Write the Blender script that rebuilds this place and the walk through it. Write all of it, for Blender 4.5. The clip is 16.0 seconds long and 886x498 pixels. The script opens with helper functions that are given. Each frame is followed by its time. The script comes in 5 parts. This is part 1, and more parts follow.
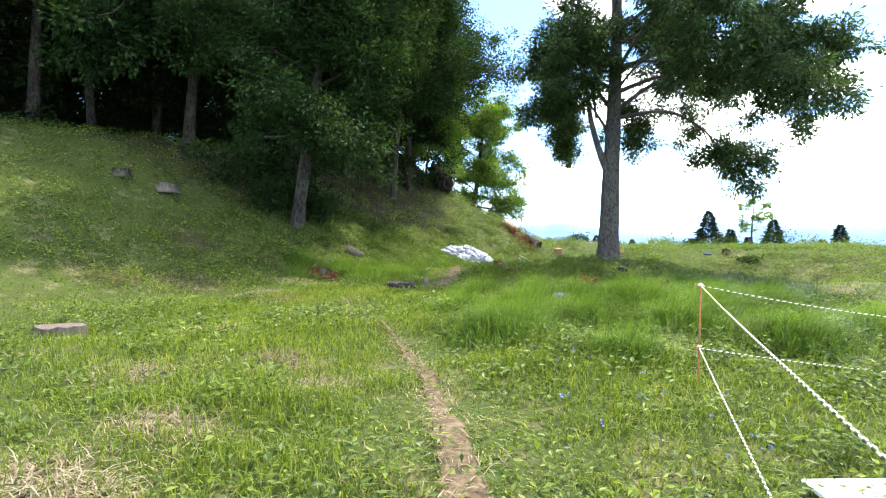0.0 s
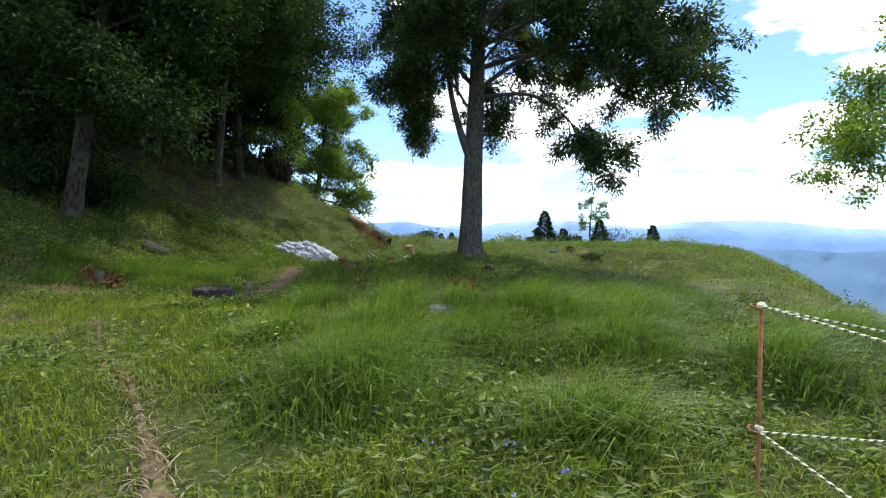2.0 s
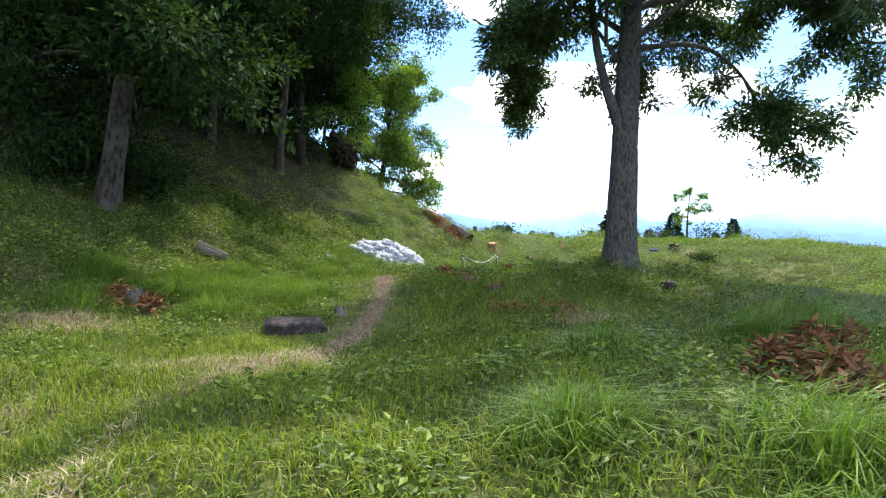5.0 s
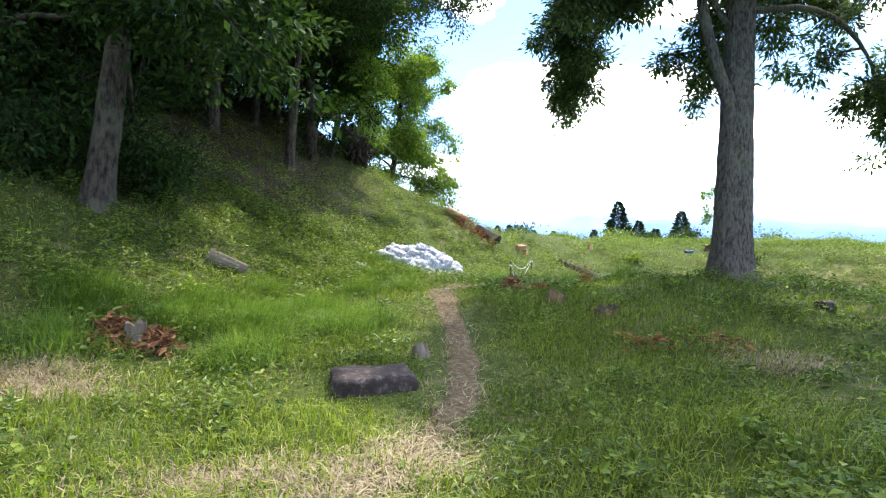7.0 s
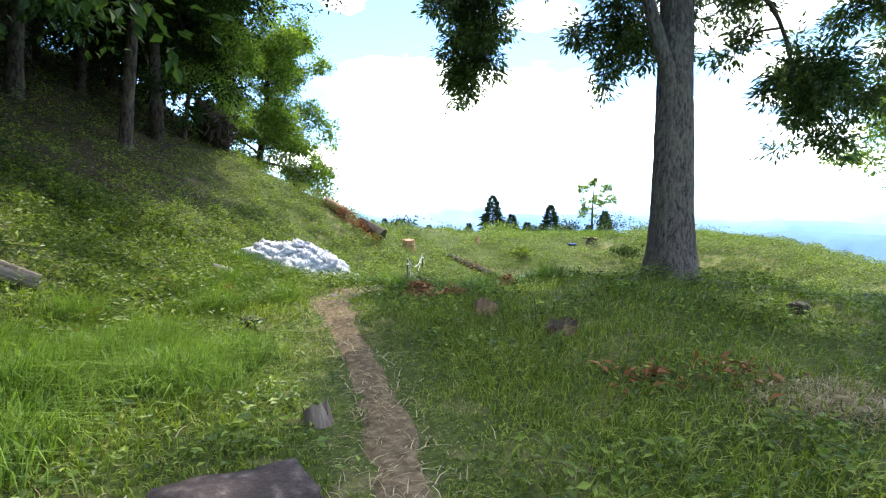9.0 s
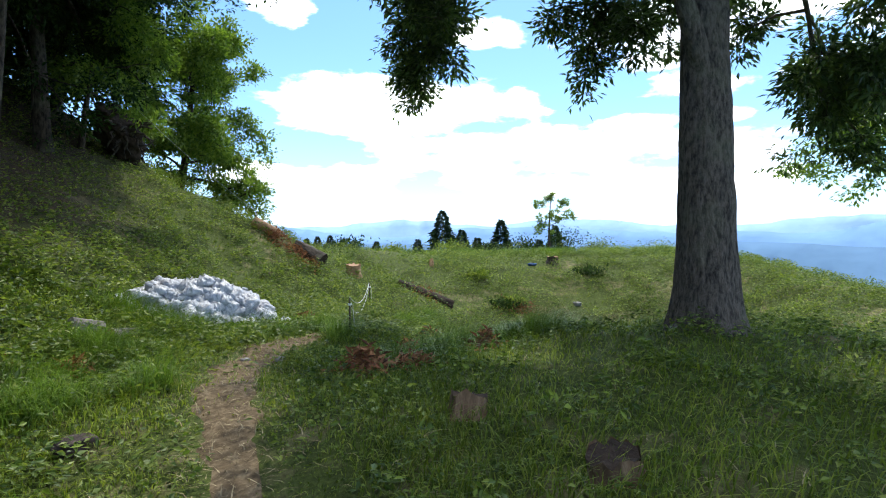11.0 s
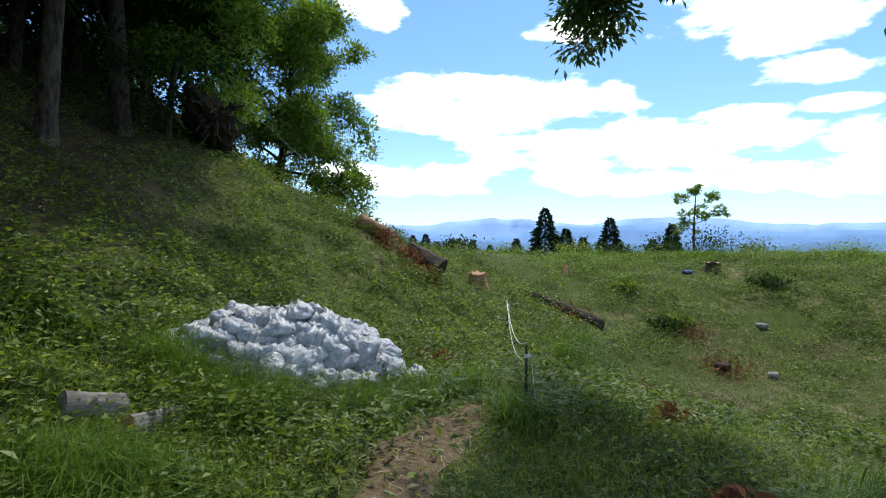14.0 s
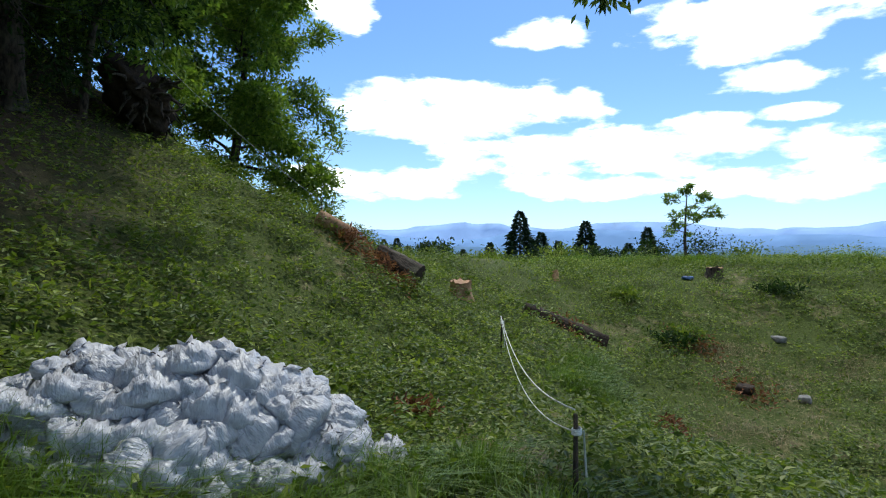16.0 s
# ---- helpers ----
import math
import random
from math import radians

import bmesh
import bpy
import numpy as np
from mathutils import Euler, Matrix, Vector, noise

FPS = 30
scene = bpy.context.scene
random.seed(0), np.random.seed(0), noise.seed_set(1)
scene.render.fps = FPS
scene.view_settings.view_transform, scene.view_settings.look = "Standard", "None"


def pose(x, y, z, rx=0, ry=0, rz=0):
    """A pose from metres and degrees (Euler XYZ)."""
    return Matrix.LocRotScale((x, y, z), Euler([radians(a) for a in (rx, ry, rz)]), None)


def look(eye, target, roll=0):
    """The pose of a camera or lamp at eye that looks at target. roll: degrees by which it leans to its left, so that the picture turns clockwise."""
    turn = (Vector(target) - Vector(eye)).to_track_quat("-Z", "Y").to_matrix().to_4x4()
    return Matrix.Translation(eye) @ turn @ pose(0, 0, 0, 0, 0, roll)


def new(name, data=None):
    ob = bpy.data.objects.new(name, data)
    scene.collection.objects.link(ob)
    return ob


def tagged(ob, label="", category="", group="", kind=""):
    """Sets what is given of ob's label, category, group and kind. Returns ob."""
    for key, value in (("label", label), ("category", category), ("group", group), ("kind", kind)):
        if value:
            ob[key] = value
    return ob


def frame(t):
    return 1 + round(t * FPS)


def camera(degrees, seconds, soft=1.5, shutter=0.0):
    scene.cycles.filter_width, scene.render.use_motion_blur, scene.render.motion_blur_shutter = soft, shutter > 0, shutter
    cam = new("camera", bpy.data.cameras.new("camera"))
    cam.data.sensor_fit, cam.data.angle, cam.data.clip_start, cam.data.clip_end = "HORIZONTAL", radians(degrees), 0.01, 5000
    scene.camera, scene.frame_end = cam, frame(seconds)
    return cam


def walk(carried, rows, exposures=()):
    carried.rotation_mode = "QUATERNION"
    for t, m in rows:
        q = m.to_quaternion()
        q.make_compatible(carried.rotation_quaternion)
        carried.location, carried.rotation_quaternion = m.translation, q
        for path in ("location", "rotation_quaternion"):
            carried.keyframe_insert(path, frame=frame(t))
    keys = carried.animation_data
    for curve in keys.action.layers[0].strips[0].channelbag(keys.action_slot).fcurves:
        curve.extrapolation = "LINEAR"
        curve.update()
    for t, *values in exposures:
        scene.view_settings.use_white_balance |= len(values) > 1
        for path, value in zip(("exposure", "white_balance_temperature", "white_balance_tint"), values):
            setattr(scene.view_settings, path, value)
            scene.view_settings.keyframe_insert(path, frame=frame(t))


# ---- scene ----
cam = camera(77.1, 16.0, soft=1.15)
PATH = [
    (0, (-0.089, -0.306, 1.457), (-0.081, 1.694, 1.459), 1.4),
    (0.5, (-0.063, 0.469, 1.427), (0.118, 2.46, 1.442), 1.2),
    (1, (0.017, 1.192, 1.426), (0.388, 3.157, 1.444), 1.3),
    (1.5, (0.108, 2.002, 1.394), (0.593, 3.942, 1.417), 1.4),
    (2, (0.185, 2.759, 1.402), (0.74, 4.68, 1.411), 1.4),
    (2.5, (0.208, 3.566, 1.424), (0.775, 5.483, 1.408), 1.4),
    (3, (0.099, 4.302, 1.505), (0.662, 6.221, 1.469), 1.6),
    (3.5, (0.002, 5.108, 1.584), (0.534, 7.035, 1.553), 1.6),
    (4, (-0.15, 5.858, 1.616), (0.339, 7.797, 1.588), 1.6),
    (4.5, (-0.378, 6.564, 1.623), (0.077, 8.511, 1.595), 1.7),
    (5, (-0.709, 7.211, 1.654), (-0.31, 9.17, 1.629), 1.8),
    (5.2, (-0.826, 7.448, 1.683), (-0.436, 9.409, 1.66), 1.8),
    (7.3, (-1.693, 10.147, 1.794), (-1.246, 12.096, 1.764), 1.4),
    (7.5, (-1.711, 10.381, 1.82), (-1.19, 12.312, 1.788), 1.3),
    (8, (-1.704, 10.935, 1.841), (-1.089, 12.838, 1.798), 1.2),
    (8.5, (-1.638, 11.501, 1.828), (-0.944, 13.377, 1.789), 1.1),
    (9, (-1.394, 12.092, 1.769), (-0.538, 13.899, 1.731), 1.0),
    (9.2, (-1.294, 12.36, 1.803), (-0.38, 14.138, 1.758), 0.9),
    (11.3, (-0.218, 14.894, 2.102), (0.802, 16.615, 2.126), 0.0),
    (11.5, (-0.142, 15.213, 2.091), (0.829, 16.961, 2.112), 0.2),
    (12, (0.084, 15.935, 2.142), (0.926, 17.749, 2.159), 0.2),
    (12.5, (0.261, 16.687, 2.161), (1.025, 18.535, 2.166), 0.2),
    (13, (0.302, 17.359, 2.236), (1.023, 19.225, 2.241), 0.5),
    (13.5, (0.35, 18.023, 2.236), (1.069, 19.889, 2.249), 0.4),
    (14, (0.277, 18.694, 2.289), (1.009, 20.555, 2.298), 0.5),
    (14.5, (0.5, 19.325, 2.272), (1.237, 21.184, 2.282), 0.5),
    (15, (0.637, 19.887, 2.307), (1.377, 21.745, 2.319), 0.4),
    (15.5, (0.814, 20.423, 2.286), (1.592, 22.266, 2.309), 0.5),
    (16, (1.064, 21.058, 2.293), (1.892, 22.879, 2.318), 0.4),
]
EXPOSURES = [(0.0, 1.85, 6650, 12), (0.8, 1.25, 6700, 14), (1.6, 0.75, 6600, 13), (3.5, 0.75, 6550, 11), (5.0, 1.42, 6550, 11), (7.3, 1.78, 6600, 12), (9.2, 1.62, 6550, 11), (11.3, 0.78, 6400, 9), (12.5, 0.66, 6400, 9), (16.0, 0.2, 6250, 7)]
walk(cam, [(t, look(eye, target, roll)) for t, eye, target, roll in PATH], EXPOSURES)

# ---- world, sun ----
SUN_DIR = Vector((0.33, 0.36, 0.87)).normalized()
world = bpy.data.worlds.new("sky")
scene.world = world
world.use_nodes = True
wn, wl = world.node_tree.nodes, world.node_tree.links
wn.clear()


def wnode(kind, **kw):
    n = wn.new(kind)
    for k, v in kw.items():
        if k == "operation":
            n.operation = v
        elif k == "inputs":
            for i, val in v.items():
                n.inputs[i].default_value = val
    return n


def wmath(op, a, b=None, clamp=False):
    n = wn.new("ShaderNodeMath")
    n.operation = op
    n.use_clamp = clamp
    for i, s in enumerate((a, b)):
        if s is None:
            continue
        if isinstance(s, (int, float)):
            n.inputs[i].default_value = s
        else:
            wl.new(s, n.inputs[i])
    return n.outputs[0]


sky = wn.new("ShaderNodeTexSky")
sky.sky_type = "NISHITA"
sky.sun_disc = False
sky.sun_elevation = math.asin(SUN_DIR.z)
sky.sun_rotation = math.atan2(SUN_DIR.x, SUN_DIR.y)
sky.air_density, sky.dust_density, sky.ozone_density = 1.0, 0.4, 3.0
coord = wn.new("ShaderNodeTexCoord")
sep = wn.new("ShaderNodeSeparateXYZ")
wl.new(coord.outputs["Generated"], sep.inputs[0])
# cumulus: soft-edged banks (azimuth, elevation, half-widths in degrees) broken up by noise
up = wmath("MAXIMUM", sep.outputs[2], 0.0)
azim = wmath("ARCTAN2", sep.outputs[0], sep.outputs[1])
elev = wmath("ARCSINE", sep.outputs[2])
comb = wn.new("ShaderNodeCombineXYZ")
wl.new(wmath("MULTIPLY", azim, 5.0), comb.inputs[0]), wl.new(wmath("MULTIPLY", elev, 13.0), comb.inputs[1])
n1 = wn.new("ShaderNodeTexNoise")
n1.inputs["Scale"].default_value, n1.inputs["Detail"].default_value, n1.inputs["Roughness"].default_value = 1.6, 9, 0.58
wl.new(comb.outputs[0], n1.inputs["Vector"])
# banks at 50 degrees and higher are never in view, added as fill light
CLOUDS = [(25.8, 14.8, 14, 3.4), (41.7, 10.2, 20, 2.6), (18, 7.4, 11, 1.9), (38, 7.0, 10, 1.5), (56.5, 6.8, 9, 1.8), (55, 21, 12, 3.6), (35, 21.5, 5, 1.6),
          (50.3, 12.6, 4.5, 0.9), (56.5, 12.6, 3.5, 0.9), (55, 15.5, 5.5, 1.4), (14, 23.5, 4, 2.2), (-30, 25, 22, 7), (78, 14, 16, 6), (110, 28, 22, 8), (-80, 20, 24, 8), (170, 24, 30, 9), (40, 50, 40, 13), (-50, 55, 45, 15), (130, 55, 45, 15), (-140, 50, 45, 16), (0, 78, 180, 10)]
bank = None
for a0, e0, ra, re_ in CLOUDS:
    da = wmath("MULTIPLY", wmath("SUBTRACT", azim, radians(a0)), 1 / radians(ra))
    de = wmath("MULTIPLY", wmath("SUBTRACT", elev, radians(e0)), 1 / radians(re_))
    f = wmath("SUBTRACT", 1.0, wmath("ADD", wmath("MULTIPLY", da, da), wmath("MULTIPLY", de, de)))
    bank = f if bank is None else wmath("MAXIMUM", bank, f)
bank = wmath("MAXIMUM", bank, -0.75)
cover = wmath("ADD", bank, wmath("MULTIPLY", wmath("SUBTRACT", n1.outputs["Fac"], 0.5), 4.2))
ramp = wn.new("ShaderNodeValToRGB")
ramp.color_ramp.elements[0].position, ramp.color_ramp.elements[1].position = 0.0, 0.75
ramp.color_ramp.interpolation = "EASE"
wl.new(cover, ramp.inputs[0])
# pale haze near the horizon
haze = wmath("POWER", wmath("SUBTRACT", 1.0, up), 9.0)
mixh = wn.new("ShaderNodeMixRGB")
mixh.inputs[2].default_value = (6.4, 8.0, 9.6, 1)
wl.new(wmath("MULTIPLY", haze, 0.55), mixh.inputs[0])
tint = wn.new("ShaderNodeMixRGB")
tint.blend_type = "MULTIPLY"
tint.inputs[0].default_value = 1.0
tint.inputs[2].default_value = (0.62, 0.80, 0.98, 1)
wl.new(sky.outputs[0], tint.inputs[1])
wl.new(tint.outputs[0], mixh.inputs[1])
mixc = wn.new("ShaderNodeMixRGB")
n2 = wn.new("ShaderNodeTexNoise")
n2.inputs["Scale"].default_value, n2.inputs["Detail"].default_value = 2.6, 6
wl.new(comb.outputs[0], n2.inputs["Vector"])
tone = wn.new("ShaderNodeValToRGB")
tone.color_ramp.elements[0].position, tone.color_ramp.elements[1].position = 0.35, 0.62
tone.color_ramp.elements[0].color, tone.color_ramp.elements[1].color = (0.62, 0.68, 0.76, 1), (1, 1, 1, 1)
wl.new(n2.outputs["Fac"], tone.inputs[0])
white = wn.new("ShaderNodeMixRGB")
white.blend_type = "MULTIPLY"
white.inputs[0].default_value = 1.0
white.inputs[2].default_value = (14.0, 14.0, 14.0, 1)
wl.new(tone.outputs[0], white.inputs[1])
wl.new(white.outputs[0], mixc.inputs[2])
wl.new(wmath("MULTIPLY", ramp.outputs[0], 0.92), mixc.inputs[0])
wl.new(mixh.outputs[0], mixc.inputs[1])
bg = wn.new("ShaderNodeBackground")
bg.inputs["Strength"].default_value = 0.15
wl.new(mixc.outputs[0], bg.inputs["Color"])
wo = wn.new("ShaderNodeOutputWorld")
wl.new(bg.outputs[0], wo.inputs["Surface"])

sun = new("sun", bpy.data.lights.new("sun", "SUN"))
sun.data.energy, sun.data.angle, sun.data.color = 2.5, radians(0.6), (1.0, 0.95, 0.86)
sun.matrix_world = look(SUN_DIR * 100, (0, 0, 0))

# ---- materials ----


class Nodes:
    """A small node writer for one material."""

    def __init__(self, name, rough=0.8, spec=0.3):
        self.mat = bpy.data.materials.new(name)
        self.mat.use_nodes = True
        self.t = self.mat.node_tree
        self.b = self.t.nodes["Principled BSDF"]
        self.b.inputs["Roughness"].default_value = rough
        self.b.inputs["Specular IOR Level"].default_value = spec

    def add(self, kind):
        return self.t.nodes.new(kind)

    def link(self, a, b):
        self.t.links.new(a, b)

    def coords(self):
        return self.add("ShaderNodeTexCoord").outputs["Object"]

    def world_pos(self):
        return self.add("ShaderNodeNewGeometry").outputs["Position"]

    def noise(self, vec, scale, detail=4, rough=0.6, stretch=None):
        if stretch:
            m = self.add("ShaderNodeMapping")
            m.inputs["Scale"].default_value = stretch
            self.link(vec, m.inputs[0])
            vec = m.outputs[0]
        n = self.add("ShaderNodeTexNoise")
        n.inputs["Scale"].default_value, n.inputs["Detail"].default_value, n.inputs["Roughness"].default_value = scale, detail, rough
        self.link(vec, n.inputs["Vector"])
        return n.outputs["Fac"]

    def ramp(self, fac, stops):
        r = self.add("ShaderNodeValToRGB")
        e = r.color_ramp.elements
        while len(e) < len(stops):
            e.new(0.5)
        for el, (p, c) in zip(e, stops):
            el.position, el.color = p, (*c, 1) if len(c) == 3 else c
        self.link(fac, r.inputs[0])
        return r.outputs[0]

    def mix(self, fac, a, b, mode="MIX"):
        m = self.add("ShaderNodeMixRGB")
        m.blend_type = mode
        for i, s in enumerate((fac, a, b)):
            if isinstance(s, (int, float)):
                m.inputs[i].default_value = s
            elif isinstance(s, tuple):
                m.inputs[i].default_value = (*s, 1)
            else:
                self.link(s, m.inputs[i])
        return m.outputs[0]

    def bump(self, height, strength=0.5, dist=0.02):
        n = self.add("ShaderNodeBump")
        n.inputs["Strength"].default_value, n.inputs["Distance"].default_value = strength, dist
        self.link(height, n.inputs["Height"])
        self.link(n.outputs[0], self.b.inputs["Normal"])

    def colour(self, c):
        self.link(c, self.b.inputs["Base Color"])
        return self


def leaf_material(name, dark, mid, light, trans=0.35, rough=0.5, scale=0.35, spec=0.35):
    m = Nodes(name, rough, spec)
    g = m.add("ShaderNodeNewGeometry")
    isl = g.outputs["Random Per Island"]
    c1 = m.ramp(isl, [(0.0, dark), (0.55, mid), (1.0, light)])
    big = m.noise(g.outputs["Position"], scale, 3)
    c = m.mix(m.ramp(big, [(0.35, (0, 0, 0)), (0.65, (1, 1, 1))]), m.mix(0.45, c1, dark), c1)
    m.colour(c)
    tr = m.add("ShaderNodeBsdfTranslucent")
    warm = m.mix(1.0, c, (1.25, 1.35, 0.6), "MULTIPLY")
    m.link(warm, tr.inputs["Color"])
    ms = m.add("ShaderNodeMixShader")
    ms.inputs[0].default_value = trans
    out = m.t.nodes["Material Output"]
    m.link(m.b.outputs[0], ms.inputs[1]), m.link(tr.outputs[0], ms.inputs[2])
    m.link(ms.outputs[0], out.inputs["Surface"])
    return m.mat


def bark_material(name, a, b, scale=26.0):
    m = Nodes(name, 0.9, 0.2)
    p = m.coords()
    ridges = m.noise(p, scale, 6, 0.65, (1, 1, 0.34))
    blot = m.noise(p, 1.6, 4)
    c = m.mix(m.ramp(ridges, [(0.36, (0, 0, 0)), (0.6, (1, 1, 1))]), a, b)
    c = m.mix(m.ramp(blot, [(0.5, (0, 0, 0)), (0.7, (0.45, 0.45, 0.45))]), c, (0.16, 0.17, 0.11))
    m.colour(c)
    m.bump(ridges, 0.9, 0.05)
    return m.mat


def ground_material():
    m = Nodes("meadow_soil", 0.95, 0.15)
    p = m.world_pos()
    fine = m.noise(p, 22, 6, 0.7)
    midn = m.noise(p, 2.3, 5, 0.6)
    big = m.noise(p, 0.33, 4, 0.55)
    green = m.ramp(fine, [(0.3, (0.024, 0.032, 0.009)), (0.55, (0.064, 0.086, 0.017)), (0.75, (0.125, 0.15, 0.034))])
    straw = m.ramp(fine, [(0.3, (0.12, 0.09, 0.045)), (0.7, (0.34, 0.28, 0.16))])
    f = m.ramp(m.mix(0.45, midn, big), [(0.53, (0, 0, 0)), (0.65, (0.7, 0.7, 0.7))])
    near = m.mix(f, green, straw)
    # leaf litter on the wooded part of the bank
    dot = m.add("ShaderNodeVectorMath")
    dot.operation = "DOT_PRODUCT"
    m.link(p, dot.inputs[0])
    dot.inputs[1].default_value = (-0.8, 0.6, 0.0)
    w = m.add("ShaderNodeMapRange")
    w.inputs["From Min"].default_value, w.inputs["From Max"].default_value = 16.2, 18.6
    m.link(dot.outputs["Value"], w.inputs["Value"])
    litter = m.ramp(fine, [(0.3, (0.02, 0.014, 0.009)), (0.55, (0.05, 0.035, 0.02)), (0.75, (0.095, 0.07, 0.04))])
    sx = m.add("ShaderNodeSeparateXYZ")
    m.link(p, sx.inputs[0])
    wx = m.add("ShaderNodeMapRange")
    wx.inputs["From Min"].default_value, wx.inputs["From Max"].default_value = 1.2, -1.5
    m.link(sx.outputs[0], wx.inputs["Value"])
    wy = m.add("ShaderNodeMapRange")
    wy.inputs["From Min"].default_value, wy.inputs["From Max"].default_value = 19.5, 22.5
    m.link(sx.outputs[1], wy.inputs["Value"])
    near = m.mix(m.mix(1.0, m.mix(1.0, m.mix(1.0, w.outputs[0], wy.outputs[0], "MULTIPLY"), wx.outputs[0], "MULTIPLY"), m.ramp(midn, [(0.28, (0.4, 0.4, 0.4)), (0.52, (1, 1, 1))]), "MULTIPLY"), near, litter)
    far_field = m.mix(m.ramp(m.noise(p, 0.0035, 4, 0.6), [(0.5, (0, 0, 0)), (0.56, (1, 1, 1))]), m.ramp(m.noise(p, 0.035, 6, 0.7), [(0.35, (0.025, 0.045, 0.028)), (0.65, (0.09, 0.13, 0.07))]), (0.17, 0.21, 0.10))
    # distance haze is painted into the ground colour, growing from 150 to 900 m
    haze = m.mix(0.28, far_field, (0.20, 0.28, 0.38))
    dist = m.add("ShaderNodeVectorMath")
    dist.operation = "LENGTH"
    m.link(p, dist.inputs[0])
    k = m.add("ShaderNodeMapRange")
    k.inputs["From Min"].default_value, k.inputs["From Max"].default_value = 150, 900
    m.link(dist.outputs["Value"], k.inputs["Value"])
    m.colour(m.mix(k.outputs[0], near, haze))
    m.bump(m.mix(0.5, fine, midn), 0.8, 0.08)
    return m.mat


def simple(name, stops, scale=6, rough=0.8, bump=0.4, dist=0.02, stretch=None, spec=0.3, detail=5):
    m = Nodes(name, rough, spec)
    n = m.noise(m.coords(), scale, detail, 0.65, stretch)
    m.colour(m.ramp(n, stops))
    if bump:
        m.bump(n, bump, dist)
    return m.mat


M_GROUND = ground_material()
M_PATH = simple("trodden_dirt", [(0.3, (0.062, 0.045, 0.026)), (0.5, (0.125, 0.092, 0.054)), (0.7, (0.22, 0.17, 0.105))], 14, 0.95, 0.8, 0.04, spec=0.1)
M_GRASS = leaf_material("grass_blade", (0.066, 0.105, 0.012), (0.17, 0.235, 0.024), (0.34, 0.37, 0.07), 0.4, 0.55, 0.5)
M_LONG = leaf_material("long_grass_blade", (0.06, 0.115, 0.016), (0.135, 0.22, 0.03), (0.24, 0.33, 0.075), 0.4, 0.45, 0.6)
M_STRAW = leaf_material("dry_straw", (0.16, 0.12, 0.07), (0.34, 0.27, 0.16), (0.50, 0.43, 0.28), 0.15, 0.8)
M_WEED = leaf_material("weed_leaf", (0.05, 0.086, 0.016), (0.145, 0.20, 0.032), (0.29, 0.335, 0.06), 0.4, 0.5, 0.4)
M_OAK = leaf_material("oak_leaf", (0.022, 0.044, 0.018), (0.06, 0.10, 0.034), (0.125, 0.18, 0.06), 0.4, 0.38, 0.5)
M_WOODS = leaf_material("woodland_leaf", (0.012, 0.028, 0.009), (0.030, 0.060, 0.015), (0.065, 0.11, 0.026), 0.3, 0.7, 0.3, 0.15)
M_BRIGHT = leaf_material("bright_leaf", (0.07, 0.13, 0.02), (0.17, 0.255, 0.04), (0.30, 0.39, 0.075), 0.45, 0.5, 0.6)
M_CONIFER = leaf_material("conifer_needle", (0.010, 0.026, 0.012), (0.022, 0.05, 0.02), (0.045, 0.08, 0.03), 0.1, 0.7, 0.3)
M_DEAD = leaf_material("dead_leaf", (0.10, 0.042, 0.022), (0.26, 0.105, 0.05), (0.44, 0.22, 0.11), 0.2, 0.8)
M_BARK = bark_material("grey_bark", (0.026, 0.022, 0.019), (0.125, 0.108, 0.09))
M_BARK2 = bark_material("dark_bark", (0.014, 0.011, 0.009), (0.085, 0.066, 0.05), 14)
M_CUT = simple("cut_wood", [(0.3, (0.20, 0.10, 0.05)), (0.7, (0.45, 0.28, 0.16))], 18, 0.85, 0.4, 0.01)
M_GREYWOOD = simple("weathered_wood", [(0.3, (0.085, 0.07, 0.06)), (0.55, (0.19, 0.17, 0.15)), (0.75, (0.32, 0.30, 0.27))], 16, 0.9, 0.8, 0.02, (1, 1, 0.15))
M_BAG = simple("sandbag_plastic", [(0.25, (0.27, 0.28, 0.31)), (0.65, (0.46, 0.47, 0.50))], 13, 0.44, 0.8, 0.05, (1, 1, 0.35), spec=0.5, detail=3)
M_ROPE = simple("striped_rope", [(0.3, (0.55, 0.48, 0.2)), (0.7, (0.75, 0.7, 0.5))], 40, 0.7, 0.2)
M_ROPE_W = simple("white_rope", [(0.3, (0.6, 0.6, 0.58)), (0.7, (0.8, 0.8, 0.77))], 60, 0.7, 0.3, 0.004)
M_RUST = simple("rusty_steel", [(0.3, (0.22, 0.07, 0.03)), (0.7, (0.42, 0.17, 0.07))], 30, 0.7, 0.3, 0.005)
M_ROTWOOD = simple("rotten_brown_wood", [(0.3, (0.05, 0.03, 0.017)), (0.5, (0.13, 0.08, 0.045)), (0.7, (0.26, 0.18, 0.11))], 16, 0.92, 0.9, 0.03, (1, 1, 0.2))
M_STONE = simple("grey_stone", [(0.3, (0.12, 0.115, 0.105)), (0.7, (0.30, 0.29, 0.27))], 9, 0.85, 0.7, 0.03)
M_STEEL = simple("grey_painted_steel", [(0.3, (0.18, 0.19, 0.20)), (0.7, (0.33, 0.34, 0.35))], 20, 0.5, 0.2, 0.003)
M_BOARD = simple("white_board_paint", [(0.3, (0.72, 0.72, 0.70)), (0.7, (0.82, 0.82, 0.80))], 8, 0.5, 0.1)
M_SOIL = simple("dark_soil", [(0.3, (0.02, 0.014, 0.010)), (0.7, (0.06, 0.04, 0.026))], 9, 0.95, 0.9, 0.05)


